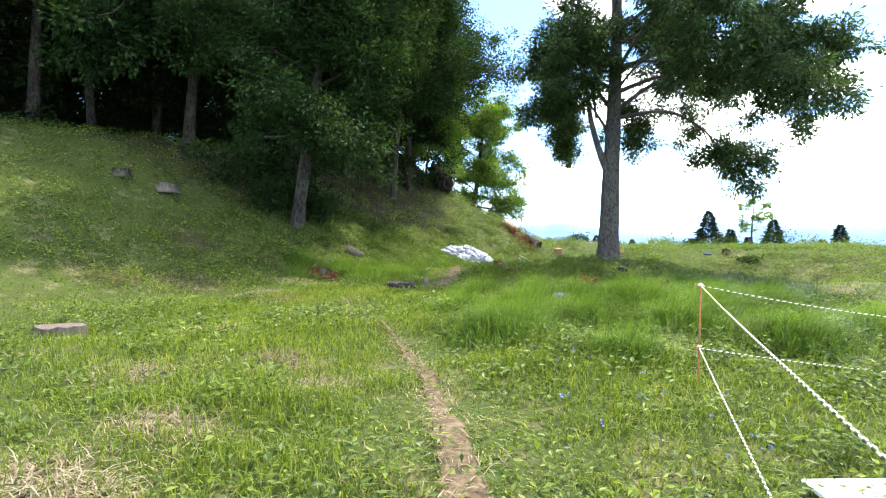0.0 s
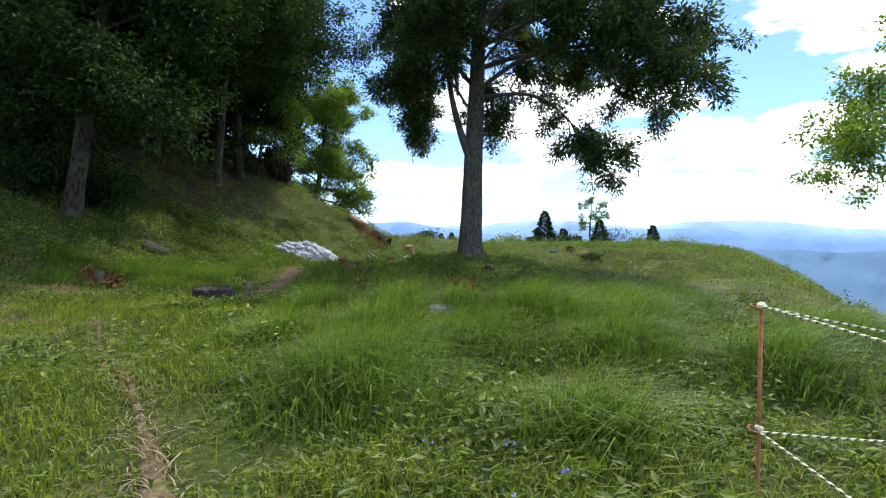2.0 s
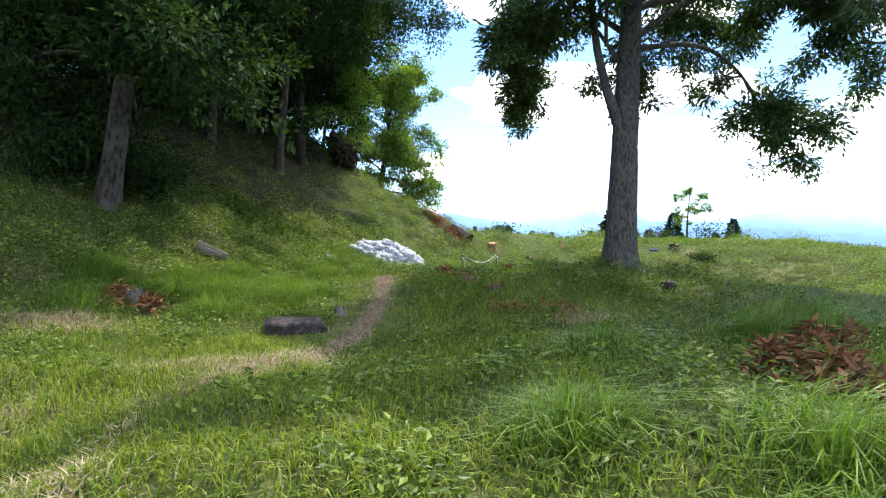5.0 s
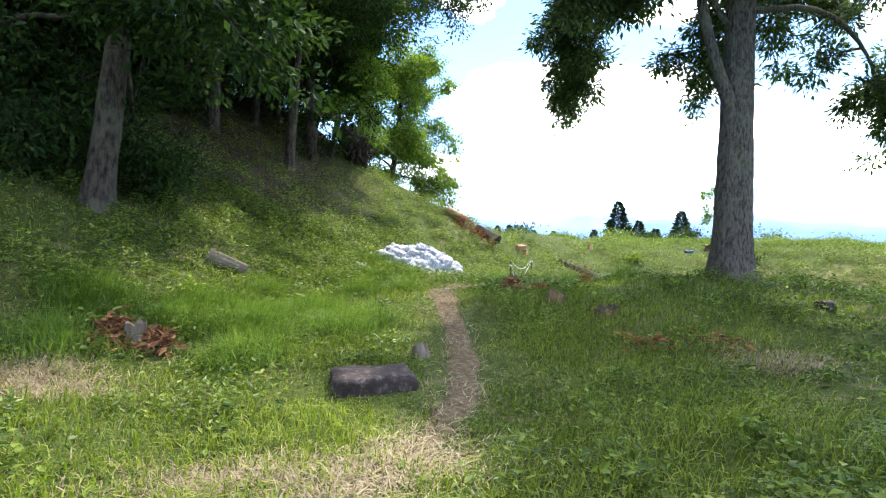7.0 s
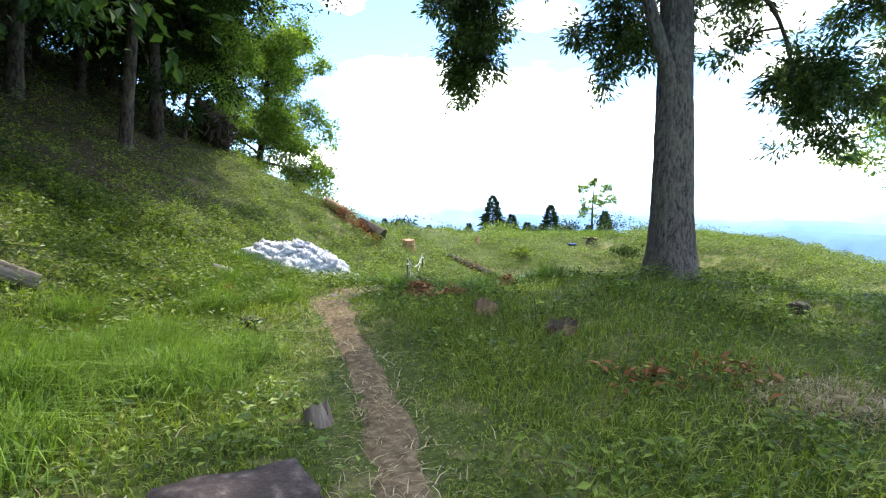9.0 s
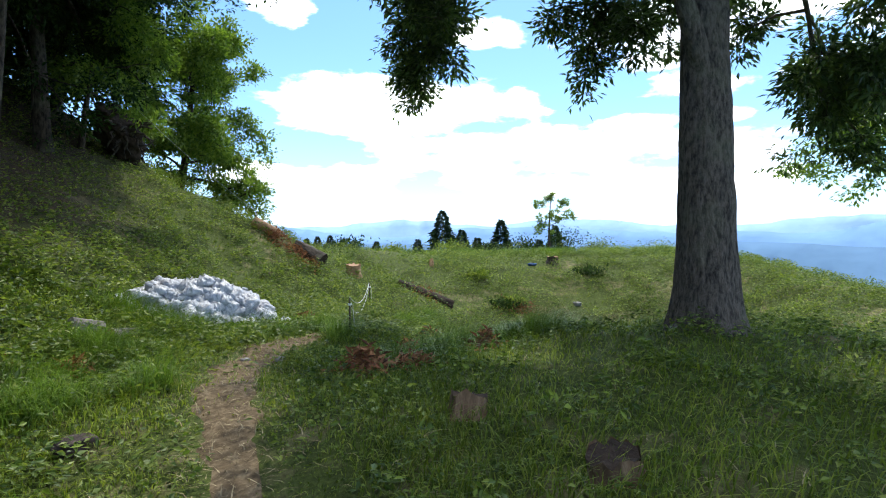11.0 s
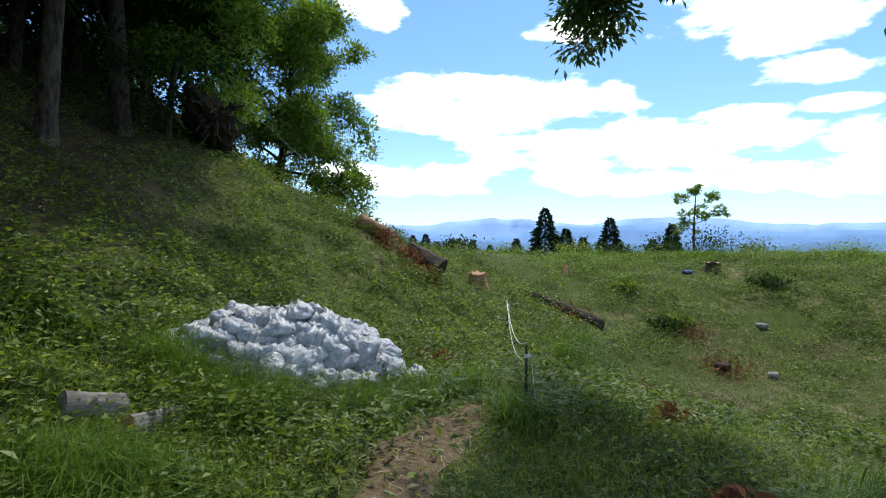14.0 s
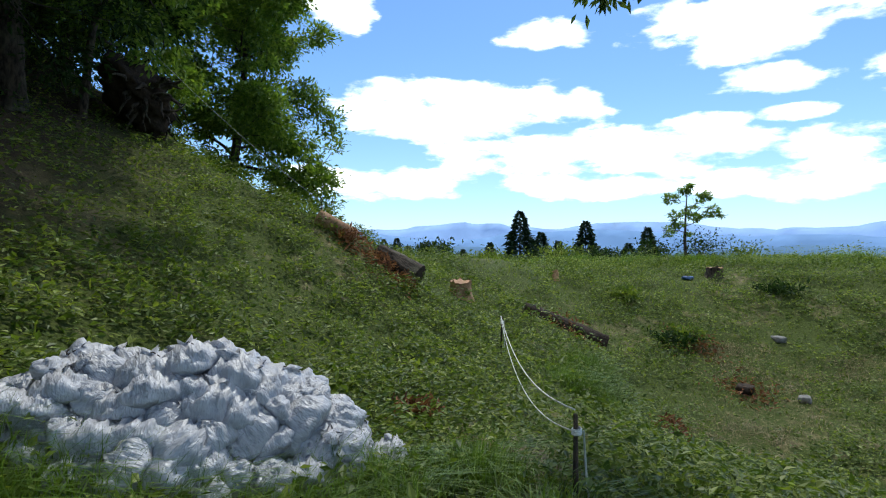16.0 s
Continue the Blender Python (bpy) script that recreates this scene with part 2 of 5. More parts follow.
# aerial haze is put into the base colour, and emission brightens it
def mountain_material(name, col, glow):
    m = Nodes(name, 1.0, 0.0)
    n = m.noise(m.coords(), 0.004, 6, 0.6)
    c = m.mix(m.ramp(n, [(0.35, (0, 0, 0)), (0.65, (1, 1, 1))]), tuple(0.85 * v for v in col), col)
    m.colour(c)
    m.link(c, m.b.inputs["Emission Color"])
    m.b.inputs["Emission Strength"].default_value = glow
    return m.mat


# ---- mesh helpers ----
RNG = np.random.default_rng(7)


def mesh_np(name, verts, faces, mat, smooth=False):
    """A mesh from an (n,3) array and a list of (m,k) face arrays."""
    me = bpy.data.meshes.new(name)
    verts = np.asarray(verts, dtype=np.float32)
    loops = np.concatenate([f.ravel() for f in faces]).astype(np.int32)
    totals = np.concatenate([np.full(len(f), f.shape[1], dtype=np.int32) for f in faces])
    starts = np.concatenate([[0], np.cumsum(totals)[:-1]]).astype(np.int32)
    me.vertices.add(len(verts))
    me.vertices.foreach_set("co", verts.ravel())
    me.loops.add(len(loops))
    me.loops.foreach_set("vertex_index", loops)
    me.polygons.add(len(totals))
    me.polygons.foreach_set("loop_start", starts)
    me.polygons.foreach_set("loop_total", totals)
    me.update(calc_edges=True)
    me.polygons.foreach_set("use_smooth", np.full(len(totals), smooth))
    me.materials.append(mat)
    return me


def part(name, bm, material, parent=None, label="", smooth=True):
    """Links a bmesh as one mesh object."""
    me = bpy.data.meshes.new(name)
    bm.normal_update()
    bm.to_mesh(me)
    bm.free()
    me.materials.append(material)
    for p in me.polygons:
        p.use_smooth = smooth
    ob = new(name, me)
    ob.parent = parent
    return tagged(ob, label) if label else ob


def link_mesh(name, me, parent=None, label=""):
    ob = new(name, me)
    ob.parent = parent
    return tagged(ob, label) if label else ob


def smooth01(x):
    x = np.clip(x, 0, 1)
    return x * x * (3 - 2 * x)


def softplus(s, k):
    return k * np.logaddexp(0, s / k)


def vnoise(x, y, scale, seed=0):
    """Cheap smooth value noise on arrays, in -1..1."""
    x, y = np.asarray(x, float) * scale, np.asarray(y, float) * scale
    xi, yi = np.floor(x), np.floor(y)
    fx, fy = smooth01(x - xi), smooth01(y - yi)

    def h(a, b):
        s = np.sin(a * 127.1 + b * 311.7 + seed * 74.7) * 43758.5453
        return (s - np.floor(s)) * 2 - 1

    return (h(xi, yi) * (1 - fx) + h(xi + 1, yi) * fx) * (1 - fy) + (h(xi, yi + 1) * (1 - fx) + h(xi + 1, yi + 1) * fx) * fy


# ---- the ground ----
# u runs along the spur, v across it to the right


def height(x, y):
    x, y = np.asarray(x, float), np.asarray(y, float)
    u, v = 0.6 * x + 0.8 * y, 0.8 * x - 0.6 * y
    z = 0.034 * np.clip(u, -30, 60) + 0.5 * smooth01((u - 26) / 14) + 0.035 * (np.clip(v, -14, 0) + 9) * smooth01(u / 9)
    z += 0.34 * np.exp(-(((x - 6.0) / 3.0) ** 2 + ((y - 18.4) / 2.8) ** 2)) + 0.25 * np.exp(-(((x - 0.5) / 3.6) ** 2 + ((y - 18.8) / 6.0) ** 2))
    # the hollow beside the path, longest towards the far rim
    ha, hb = (0.767 * (x - 13.3) + 0.642 * (y - 27.1)) / 7.1, (-0.642 * (x - 13.3) + 0.767 * (y - 27.1)) / 6.3
    z -= 2.55 * np.exp(-(ha * ha + hb * hb) ** 1.5)
    z += 0.2 * np.exp(-(((x - 2.8) / 2.4) ** 2 + ((y - 10.3) / 2.2) ** 2))
    z += 0.75 * np.exp(-(((x - 8) / 5.5) ** 2 + ((y - 39) / 5.5) ** 2))
    z += 0.38 * np.exp(-(((x - 4.7) / 2.0) ** 2 + ((y - 34.2) / 2.2) ** 2))
    # the bank, steeper at its near end, and its crest
    toe = 13.5 + 1.15 * smooth01((u - 13) / 8)
    slope = 0.58
    rise = slope * softplus(-v - toe, 0.7)
    crest = 5.9 + 3.0 * smooth01((u - 14) / 10) + 0.3 * vnoise(x, y, 0.1, 3)
    rise = crest - softplus(crest - rise, 0.5)
    behind = y - (38.4 - 1.03 * np.clip(x, -4.0, 9))
    fall = smooth01((behind + 0.3) / 6.0) * smooth01((x + 6) / 4)
    rise = rise * (1 - fall)
    z = z + rise
    # the spur ends on its far side and to the right
    edge = 2.0 + 6 * smooth01((9 - u) / 7) + 1.2 * smooth01((u - 20) / 25)
    z -= 0.75 * softplus(v - edge - 1.0, 1.3)
    z -= 0.6 * softplus(u - 52, 3)
    z -= 0.5 * softplus(-u - 25, 3)
    near = np.hypot(x, y - 15)
    lumps = 0.09 * vnoise(x, y, 0.7, 1) + 0.05 * vnoise(x, y, 1.7, 2) + 0.16 * vnoise(x, y, 0.22, 5)
    z += lumps * smooth01((110 - near) / 60)
    floor_ = -150 + 14 * vnoise(x, y, 0.004, 8) + 30 * smooth01((near - 1500) / 3000)
    return np.maximum(z, floor_)


def hz(x, y):
    return float(height(x, y))


def build_ground():
    n = 310
    a = np.linspace(-1, 1, n)
    k, s = 7.4, 5.6
    gx, gy = np.meshgrid(3 + s * np.sinh(k * a), 17 + s * np.sinh(k * a))
    verts = np.stack([gx, gy, height(gx, gy)], -1).reshape(-1, 3)
    i = (np.arange(n - 1)[:, None] * n + np.arange(n - 1)[None, :]).ravel()
    quads = np.stack([i, i + 1, i + n + 1, i + n], -1)
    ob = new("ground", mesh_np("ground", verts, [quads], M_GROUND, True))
    return tagged(ob, "grassy hilltop spur with a steep bank and a hollow", "ground", kind="structure")


build_ground()

PATH_LINE = [(0.3, -3), (0.15, 1), (0.05, 3.2), (-0.26, 5.4), (-0.75, 6.9), (-1.5, 8.9), (-2.0, 10.5), (-1.95, 11.9), (-1.2, 13.2), (-0.48, 14.3), (-0.18, 15.2), (0.06, 16.4), (0.42, 18.6), (0.5, 19.8), (0.9, 21.4), (1.5, 22.7), (2.2, 23.5), (2.8, 24.1)]
PW = [0.14, 0.14, 0.16, 0.10, 0.03, 0.03, 0.03, 0.04, 0.07, 0.18, 0.22, 0.22, 0.25, 0.34, 0.40, 0.44, 0.38, 0.15]


def path_dense():
    t = np.arange(len(PATH_LINE))
    tt = np.linspace(0, len(PATH_LINE) - 1, 260)
    px, py = np.interp(tt, t, [p[0] for p in PATH_LINE]), np.interp(tt, t, [p[1] for p in PATH_LINE])
    ker = np.ones(15) / 15
    px, py = (np.convolve(np.pad(q, 7, mode="edge"), ker, "valid") for q in (px, py))
    return px, py, np.interp(tt, t, PW)


PX, PY, PWID = path_dense()


def path_distance(x, y):
    d = np.full(np.shape(x), 99.0)
    for i in range(0, len(PX), 3):
        d = np.minimum(d, np.hypot(x - PX[i], y - PY[i]) - PWID[i])
    return d


def build_path():
    tx, ty = np.gradient(PX), np.gradient(PY)
    ln = np.hypot(tx, ty)
    nx, ny = -ty / ln, tx / ln
    rows = []
    for j, w in enumerate(np.linspace(-1, 1, 9)):
        ragged = 1 + 0.35 * vnoise(PY * 1.0, PX + w * 7, 2.6, j if abs(w) == 1 else 20)
        x, y = PX + nx * w * PWID * 0.95 * ragged, PY + ny * w * PWID * 0.95 * ragged
        rows.append(np.stack([x, y, height(x, y) + 0.018 - 0.05 * w ** 4 + 0.012 * vnoise(x, y, 6, 4)], -1))
    verts = np.stack(rows, 1).reshape(-1, 3)
    m = len(PX)
    i = (np.arange(m - 1)[:, None] * 9 + np.arange(8)[None, :]).ravel()
    quads = np.stack([i, i + 9, i + 10, i + 1], -1)
    ob = new("footpath", mesh_np("footpath", verts, [quads], M_PATH, True))
    tagged(ob, "narrow trodden brown dirt path with straw through grass", "path", kind="structure")


build_path()

# ---- distance ----


def mountain_range(name, dist, az0, az1, top, base, seed, mat, label):
    n, m = 260, 7
    az = np.radians(np.linspace(az0, az1, n))
    prof = np.zeros(n)
    amp = 1.0
    for o in range(6):
        prof += amp * vnoise(az * 9 * 2 ** o * 0.55, np.full(n, seed * 3.7), 1.0, seed + o)
        amp *= 0.5
    prof = top * (0.72 + 0.28 * prof / 1.2)
    verts = []
    for j in range(m):
        f = j / (m - 1)
        r = dist - 500 * (1 - f) + 60 * vnoise(az * 60, np.full(n, j * 1.3), 1.0, seed)
        z = base + (prof - base) * f ** 0.8 + (12 * vnoise(az * 120, np.full(n, j * 2.1), 1.0, seed) if 0 < j < m - 1 else 0)
        verts.append(np.stack([r * np.sin(az), r * np.cos(az), z], -1))
    # a far side, so that the range has a body
    verts.append(np.stack([(dist + 350) * np.sin(az), (dist + 350) * np.cos(az), np.full(n, base)], -1))
    verts = np.concatenate(verts)
    i = (np.arange(m)[:, None] * n + np.arange(n - 1)[None, :]).ravel()
    ob = new(name, mesh_np(name, verts, [np.stack([i, i + 1, i + n + 1, i + n], -1)], mat, True))
    tagged(ob, label, "mountains", kind="structure")


mountain_range("backdrop", 4300, -60, 130, 300, -160, 3, mountain_material("far_mountain_haze", (0.24, 0.36, 0.58), 0.26), "distant mountain range painted pale blue for summer haze")
mountain_range("backdrop", 3600, -60, 130, 185, -160, 11, mountain_material("mid_mountain_haze", (0.16, 0.27, 0.45), 0.2), "wooded mountains across the valley, painted haze-blue")
mountain_range("backdrop", 2700, -60, 130, 60, -160, 17, mountain_material("near_hill_haze", (0.11, 0.19, 0.29), 0.12), "wooded valley foothills, tinted blue-green for haze")

# ---- plants ----


class Tubes:
    """Tapered tubes along polylines, gathered into one mesh."""

    def __init__(self):
        self.v, self.f, self.n = [], [], 0

    def add(self, pts, radii, sides=8, wob=0.0):
        pts = np.asarray(pts, float)
        t = np.gradient(pts, axis=0)
        t /= np.linalg.norm(t, axis=1)[:, None] + 1e-9
        ref = np.where(np.abs(t[:, 2:3]) > 0.9, np.array([[1.0, 0, 0]]), np.array([[0, 0, 1.0]]))
        a = np.cross(t, ref)
        a /= np.linalg.norm(a, axis=1)[:, None] + 1e-9
        b = np.cross(t, a)
        ang = np.linspace(0, 2 * np.pi, sides, endpoint=False)
        r = np.asarray(radii)[:, None] * (1 + wob * RNG.uniform(-1, 1, (len(pts), sides)))
        ring = pts[:, None] + r[..., None] * (np.cos(ang)[None, :, None] * a[:, None] + np.sin(ang)[None, :, None] * b[:, None])
        m = len(pts)
        i = np.arange(m - 1)[:, None] * sides
        j = np.arange(sides)[None]
        j2 = (j + 1) % sides
        q = np.stack([i + j, i + j2, i + sides + j2, i + sides + j], -1).reshape(-1, 4) + self.n
        self.v.append(ring.reshape(-1, 3))
        self.f.append(q)
        cap = np.arange(sides)
        self.v.append(pts[[0, -1]])
        c0, c1 = self.n + m * sides, self.n + m * sides + 1
        for c, off in ((c0, 0), (c1, (m - 1) * sides)):
            k = self.n + off + cap
            self.f.append(np.stack([k, np.roll(k, -1), np.full(sides, c), np.full(sides, c)], -1)[:, :3])
        self.n += m * sides + 2

    def mesh(self, name, mat):
        tri = [f for f in self.f if f.shape[1] == 3]
        quad = [f for f in self.f if f.shape[1] == 4]
        faces = [np.concatenate(quad)] + ([np.concatenate(tri)] if tri else [])
        return mesh_np(name, np.concatenate(self.v), faces, mat, True)


def unit(v):
    return v / (np.linalg.norm(v, axis=-1, keepdims=True) + 1e-9)


def leaf_mesh(name, pos, axis, length, width, mat, fold=0.25):
    """Pointed leaves of two folded triangles each."""
    n = len(pos)
    axis = unit(axis)
    side = unit(np.cross(axis, RNG.normal(size=(n, 3)) * 0.5 + np.array([0, 0, 1.0])))
    nor = np.cross(side, axis)
    L, W = np.broadcast_to(length, n)[:, None], np.broadcast_to(width, n)[:, None]
    v = np.stack([pos, pos + axis * L * 0.45 + side * W * 0.5 + nor * W * fold, pos + axis * L, pos + axis * L * 0.45 - side * W * 0.5 + nor * W * fold], 1)
    i = np.arange(n)[:, None] * 4
    f = np.concatenate([i + np.array([[0, 1, 2]]), i + np.array([[0, 2, 3]])])
    return mesh_np(name, v.reshape(-1, 3), [f], mat)


def bent(p0, d, length, n, droop, wob, rng):
    """A wavering branch line."""
    pts = [np.array(p0, float)]
    d = np.array(d, float)
    for _ in range(n):
        d = d + rng.normal(size=3) * wob + np.array([0, 0, droop])
        d /= np.linalg.norm(d)
        pts.append(pts[-1] + d * length / n)
    return np.array(pts)


def build_tree(base, trunk, radius, limbs, leaf, leaf_size, per_tip, clump, mat_leaf, mat_bark, label, seed, twigs=5, subs=6, droop=-0.03, name="broadleaf_tree", category="tree", sides=12):
    """base: foot. trunk: points relative to it. limbs: (start share, azimuth, rise, length, radius)."""
    rng = np.random.default_rng(seed)
    root = new(name)
    root.location = base
    wood = Tubes()
    trunk = np.array(trunk, float)
    t = np.linspace(0, 1, len(trunk))
    tt = np.linspace(0, 1, 26)
    line = np.stack([np.interp(tt, t, trunk[:, k]) for k in range(3)], -1)
    line[1:-1] = (line[:-2] + line[1:-1] * 2 + line[2:]) / 4
    rad = radius * (1 - 0.8 * tt) * (1 + 0.3 * np.exp(-tt * 40))
    wood.add(line, rad, sides, 0.05)
    tips, dirs = [], []
    link_mesh("trunk", wood.mesh("trunk", mat_bark), root)
    for share, az, rise, length, lr in limbs:
        limb = Tubes()
        p0 = np.array([np.interp(share, tt, line[:, k]) for k in range(3)])
        a = math.radians(az)
        d = np.array([math.sin(a) * math.cos(math.radians(rise)), math.cos(a) * math.cos(math.radians(rise)), math.sin(math.radians(rise))])
        pts = bent(p0, d, length, 9, droop, 0.12, rng)
        limb.add(pts, np.linspace(lr, lr * 0.15, len(pts)), 6, 0.06)
        for s in range(subs):
            k = rng.uniform(0.25, 1.0) * 9
            i = int(min(k, 8))
            q = pts[i] + (pts[i + 1] - pts[i]) * (k - i)
            sd = unit(unit(pts[i + 1] - pts[i]) + rng.normal(size=3) * 0.75)
            sub = bent(q, sd, length * rng.uniform(0.22, 0.48), 6, droop, 0.18, rng)
            limb.add(sub[::2], np.linspace(max(lr * 0.32, 0.022), 0.010, 4), 4)
            for w in range(twigs):
                i2 = rng.integers(2, 7)
                td = unit(unit(sub[i2] - sub[i2 - 1]) + rng.normal(size=3) * 0.8)
                tw = bent(sub[i2], td, rng.uniform(0.4, 1.0) * clump * 1.6, 3, droop * 1.5, 0.2, rng)
                if name == "oak_tree":
                    limb.add(tw[::3], np.linspace(0.008, 0.004, 2), 3)
                tips.extend([tw[-1], tw[2]])
                dirs.extend([td, td])
        link_mesh("limb", limb.mesh("limb", mat_bark), root)
    tips, dirs = np.array(tips), np.array(dirs)
    pos = np.repeat(tips, per_tip, 0)
    off = rng.normal(size=pos.shape) * clump * np.array([0.40, 0.40, 0.24])
    axis = unit(off + np.repeat(dirs, per_tip, 0) * 0.25 + np.array([0, 0, -0.12 * clump])) + rng.normal(size=pos.shape) * 0.5
    L = leaf_size[0] * rng.uniform(0.6, 1.25, len(pos))
    link_mesh("crown", leaf_mesh("crown", pos + off, axis, L, L * leaf_size[1], mat_leaf), root)
    return tagged(root, label, category)


def ring_limbs(rng, n, lo, hi, length, radius, rise=(0, 45)):
    out = []
    for i in range(n):
        s = lo + (hi - lo) * i / max(1, n - 1)
        out.append((s, i * 137.5 + rng.uniform(-25, 25), rng.uniform(*rise) + 25 * (s - lo), length * (1.1 - 0.6 * (s - lo) / (1 - lo + 0.01)) * rng.uniform(0.75, 1.15), radius * (1.15 - s)))
    return out


# the single tree on the meadow: limbs along their own lines, bare near the trunk, hanging at the ends
OAK_LIMBS = [
    ([(-0.2, 0, 4.6), (-0.8, 0.6, 5.8), (-1.4, 1.0, 6.0), (-1.9, 1.2, 5.6)], 0.06, 0.4, 7),
    ([(-0.5, 0, 4.9), (-0.9, -0.5, 6.1), (-1.3, -0.8, 6.5), (-1.8, -1.0, 6.1)], 0.06, 0.4, 7),
    ([(0, 0, 4.9), (0.8, 1.6, 6.1), (1.5, 2.9, 6.1), (2.0, 3.7, 5.3)], 0.07, 0.5, 7),
    ([(0, 0, 5.6), (0.7, -1.2, 6.7), (1.4, -2.4, 6.7), (2.0, -3.1, 6.0)], 0.07, 0.5, 7),
    ([(0, 0, 2.9), (-0.42, -0.1, 3.9), (-0.7, 0, 5.4), (-0.95, 0.4, 7.6), (-1.1, 0.5, 9.4)], 0.17, 0.6, 8),
    ([(0, 0, 5.2), (-0.2, 2.8, 7.1), (0.0, 5.4, 6.8), (0.2, 6.9, 5.0)], 0.10, 0.55, 10),
    ([(0, 0, 5.9), (-0.6, 3.0, 7.7), (-0.6, 5.2, 7.4), (-0.3, 6.1, 6.2)], 0.09, 0.45, 9),
    ([(0, 0, 5.0), (1.7, -1.5, 6.1), (3.0, -3.0, 5.9), (3.9, -4.1, 4.6)], 0.10, 0.5, 10),
    ([(0, 0, 4.9), (1.9, 0.3, 5.35), (3.5, 0.6, 4.8), (4.7, 0.8, 3.6)], 0.10, 0.6, 9),
    ([(0, 0, 5.7), (2.2, 0.5, 6.7), (4.4, 0.2, 6.6), (6.2, -0.2, 5.5)], 0.11, 0.4, 13),
    ([(0, 0, 6.3), (2.0, -1.0, 7.3), (4.0, -1.6, 7.3), (5.7, -2.0, 6.4)], 0.10, 0.35, 12),
    ([(0, 0, 6.6), (1.9, 1.8, 7.6), (3.7, 3.0, 7.6), (5.0, 3.8, 6.6)], 0.09, 0.35, 11),
    ([(0, 0, 6.2), (0.5, -2.0, 7.5), (0.8, -3.6, 7.7), (0.9, -4.6, 6.9)], 0.09, 0.45, 9),
    ([(0, 0, 6.8), (-0.8, -0.8, 7.6), (-1.4, -1.2, 7.6), (-1.9, -1.4, 6.9)], 0.07, 0.4, 7),
    ([(0.1, 0.1, 7.2), (-0.9, 1.0, 8.2), (-1.5, 1.6, 8.2), (-1.9, 1.9, 7.5)], 0.07, 0.35, 7),
    ([(0.1, 0.1, 7.4), (2.3, 0.2, 8.6), (4.5, 0.4, 8.9), (6.3, 0.2, 8.2)], 0.09, 0.3, 12),
    ([(0.1, 0.1, 7.8), (1.8, -2.2, 9.0), (3.3, -3.6, 9.2), (4.4, -4.4, 8.5)], 0.08, 0.3, 11),
    ([(0.1, 0.2, 8.2), (1.4, 2.4, 9.4), (2.8, 4.1, 9.6), (3.7, 5.0, 9.0)], 0.08, 0.3, 11),
    ([(0.1, 0.2, 8.0), (0.2, 2.4, 9.3), (0.0, 4.2, 9.5), (-0.2, 5.2, 9.0)], 0.08, 0.3, 9),
    ([(0.1, 0.2, 8.6), (-0.5, -1.9, 9.8), (-0.8, -3.0, 10.0), (-1.0, -3.7, 9.5)], 0.07, 0.3, 8),
    ([(0.1, 0.3, 9.2), (2.4, -0.6, 10.6), (4.3, -1.0, 10.9), (5.6, -1.2, 10.4)], 0.08, 0.25, 12),
    ([(0.1, 0.3, 9.4), (-1.0, 1.2, 10.6), (-1.7, 1.6, 11.0)], 0.06, 0.25, 8),
    ([(0.2, 0.4, 9.9), (1.8, 2.2, 11.2), (3.0, 3.4, 11.6)], 0.07, 0.2, 9),
    ([(0.2, 0.4, 10.3), (1.2, -2.0, 11.6), (1.9, -3.2, 12.0)], 0.06, 0.2, 9),
    ([(0.2, 0.5, 10.8), (2.4, 0.8, 12.2), (3.8, 1.0, 12.6)], 0.06, 0.2, 9),
    ([(0.2, 0.5, 11.4), (-0.8, -0.6, 12.8), (-1.4, -1.1, 13.4)], 0.05, 0.2, 8),
    ([(0.3, 0.6, 12.2), (0.6, 1.6, 13.8), (0.8, 2.2, 14.6)], 0.05, 0.2, 8),
    ([(0.3, 0.6, 12.8), (1.2, 0.2, 14.2), (1.8, 0.0, 15.0)], 0.05, 0.2, 8),
]


def oak_trunk_mesh():
    """A furrowed trunk: deep vertical plates, a flared foot."""
    tt = np.linspace(0, 1, 90)
    key = np.array([(0, 0, 0), (0.03, 0.02, 1.5), (0.06, 0.06, 3.2), (0.13, 0.12, 5.5), (0.2, 0.3, 8.5), (0.2, 0.5, 11), (0.35, 0.6, 13.6)])
    kz = key[:, 2] / 13.6
    line = np.stack([np.interp(tt, kz, key[:, k]) for k in range(3)], -1)
    sides = 64
    ang = np.linspace(0, 2 * np.pi, sides, endpoint=False)
    z = line[:, 2:3]
    rad = (0.335 * (1 - 0.78 * tt) * (1 + 0.42 * np.exp(-line[:, 2] * 3.2)))[:, None]
    furrow = np.abs(vnoise(ang[None] * 7.0 + 0.25 * np.sin(z * 2.1), z * 1.3 + 0 * ang[None], 1.0, 61)) + 0.6 * np.abs(vnoise(ang[None] * 14.0, z * 4.0, 1.0, 62))
    r = rad * (0.955 + 0.075 * np.clip(furrow, 0, 1.1) + 0.05 * vnoise(ang[None] * 1.3, z * 0.6, 1.0, 63) * (1 + 2.0 * np.exp(-z * 3)))
    v = np.stack([line[:, 0:1] + r * np.cos(ang), line[:, 1:2] + r * np.sin(ang), z + 0 * r], -1).reshape(-1, 3)
    i = np.arange(len(tt) - 1)[:, None] * sides
    j = np.arange(sides)[None]
    q = np.stack([i + j, i + (j + 1) % sides, i + sides + (j + 1) % sides, i + sides + j], -1).reshape(-1, 4)
    return mesh_np("trunk", v, [q], M_BARK, True)


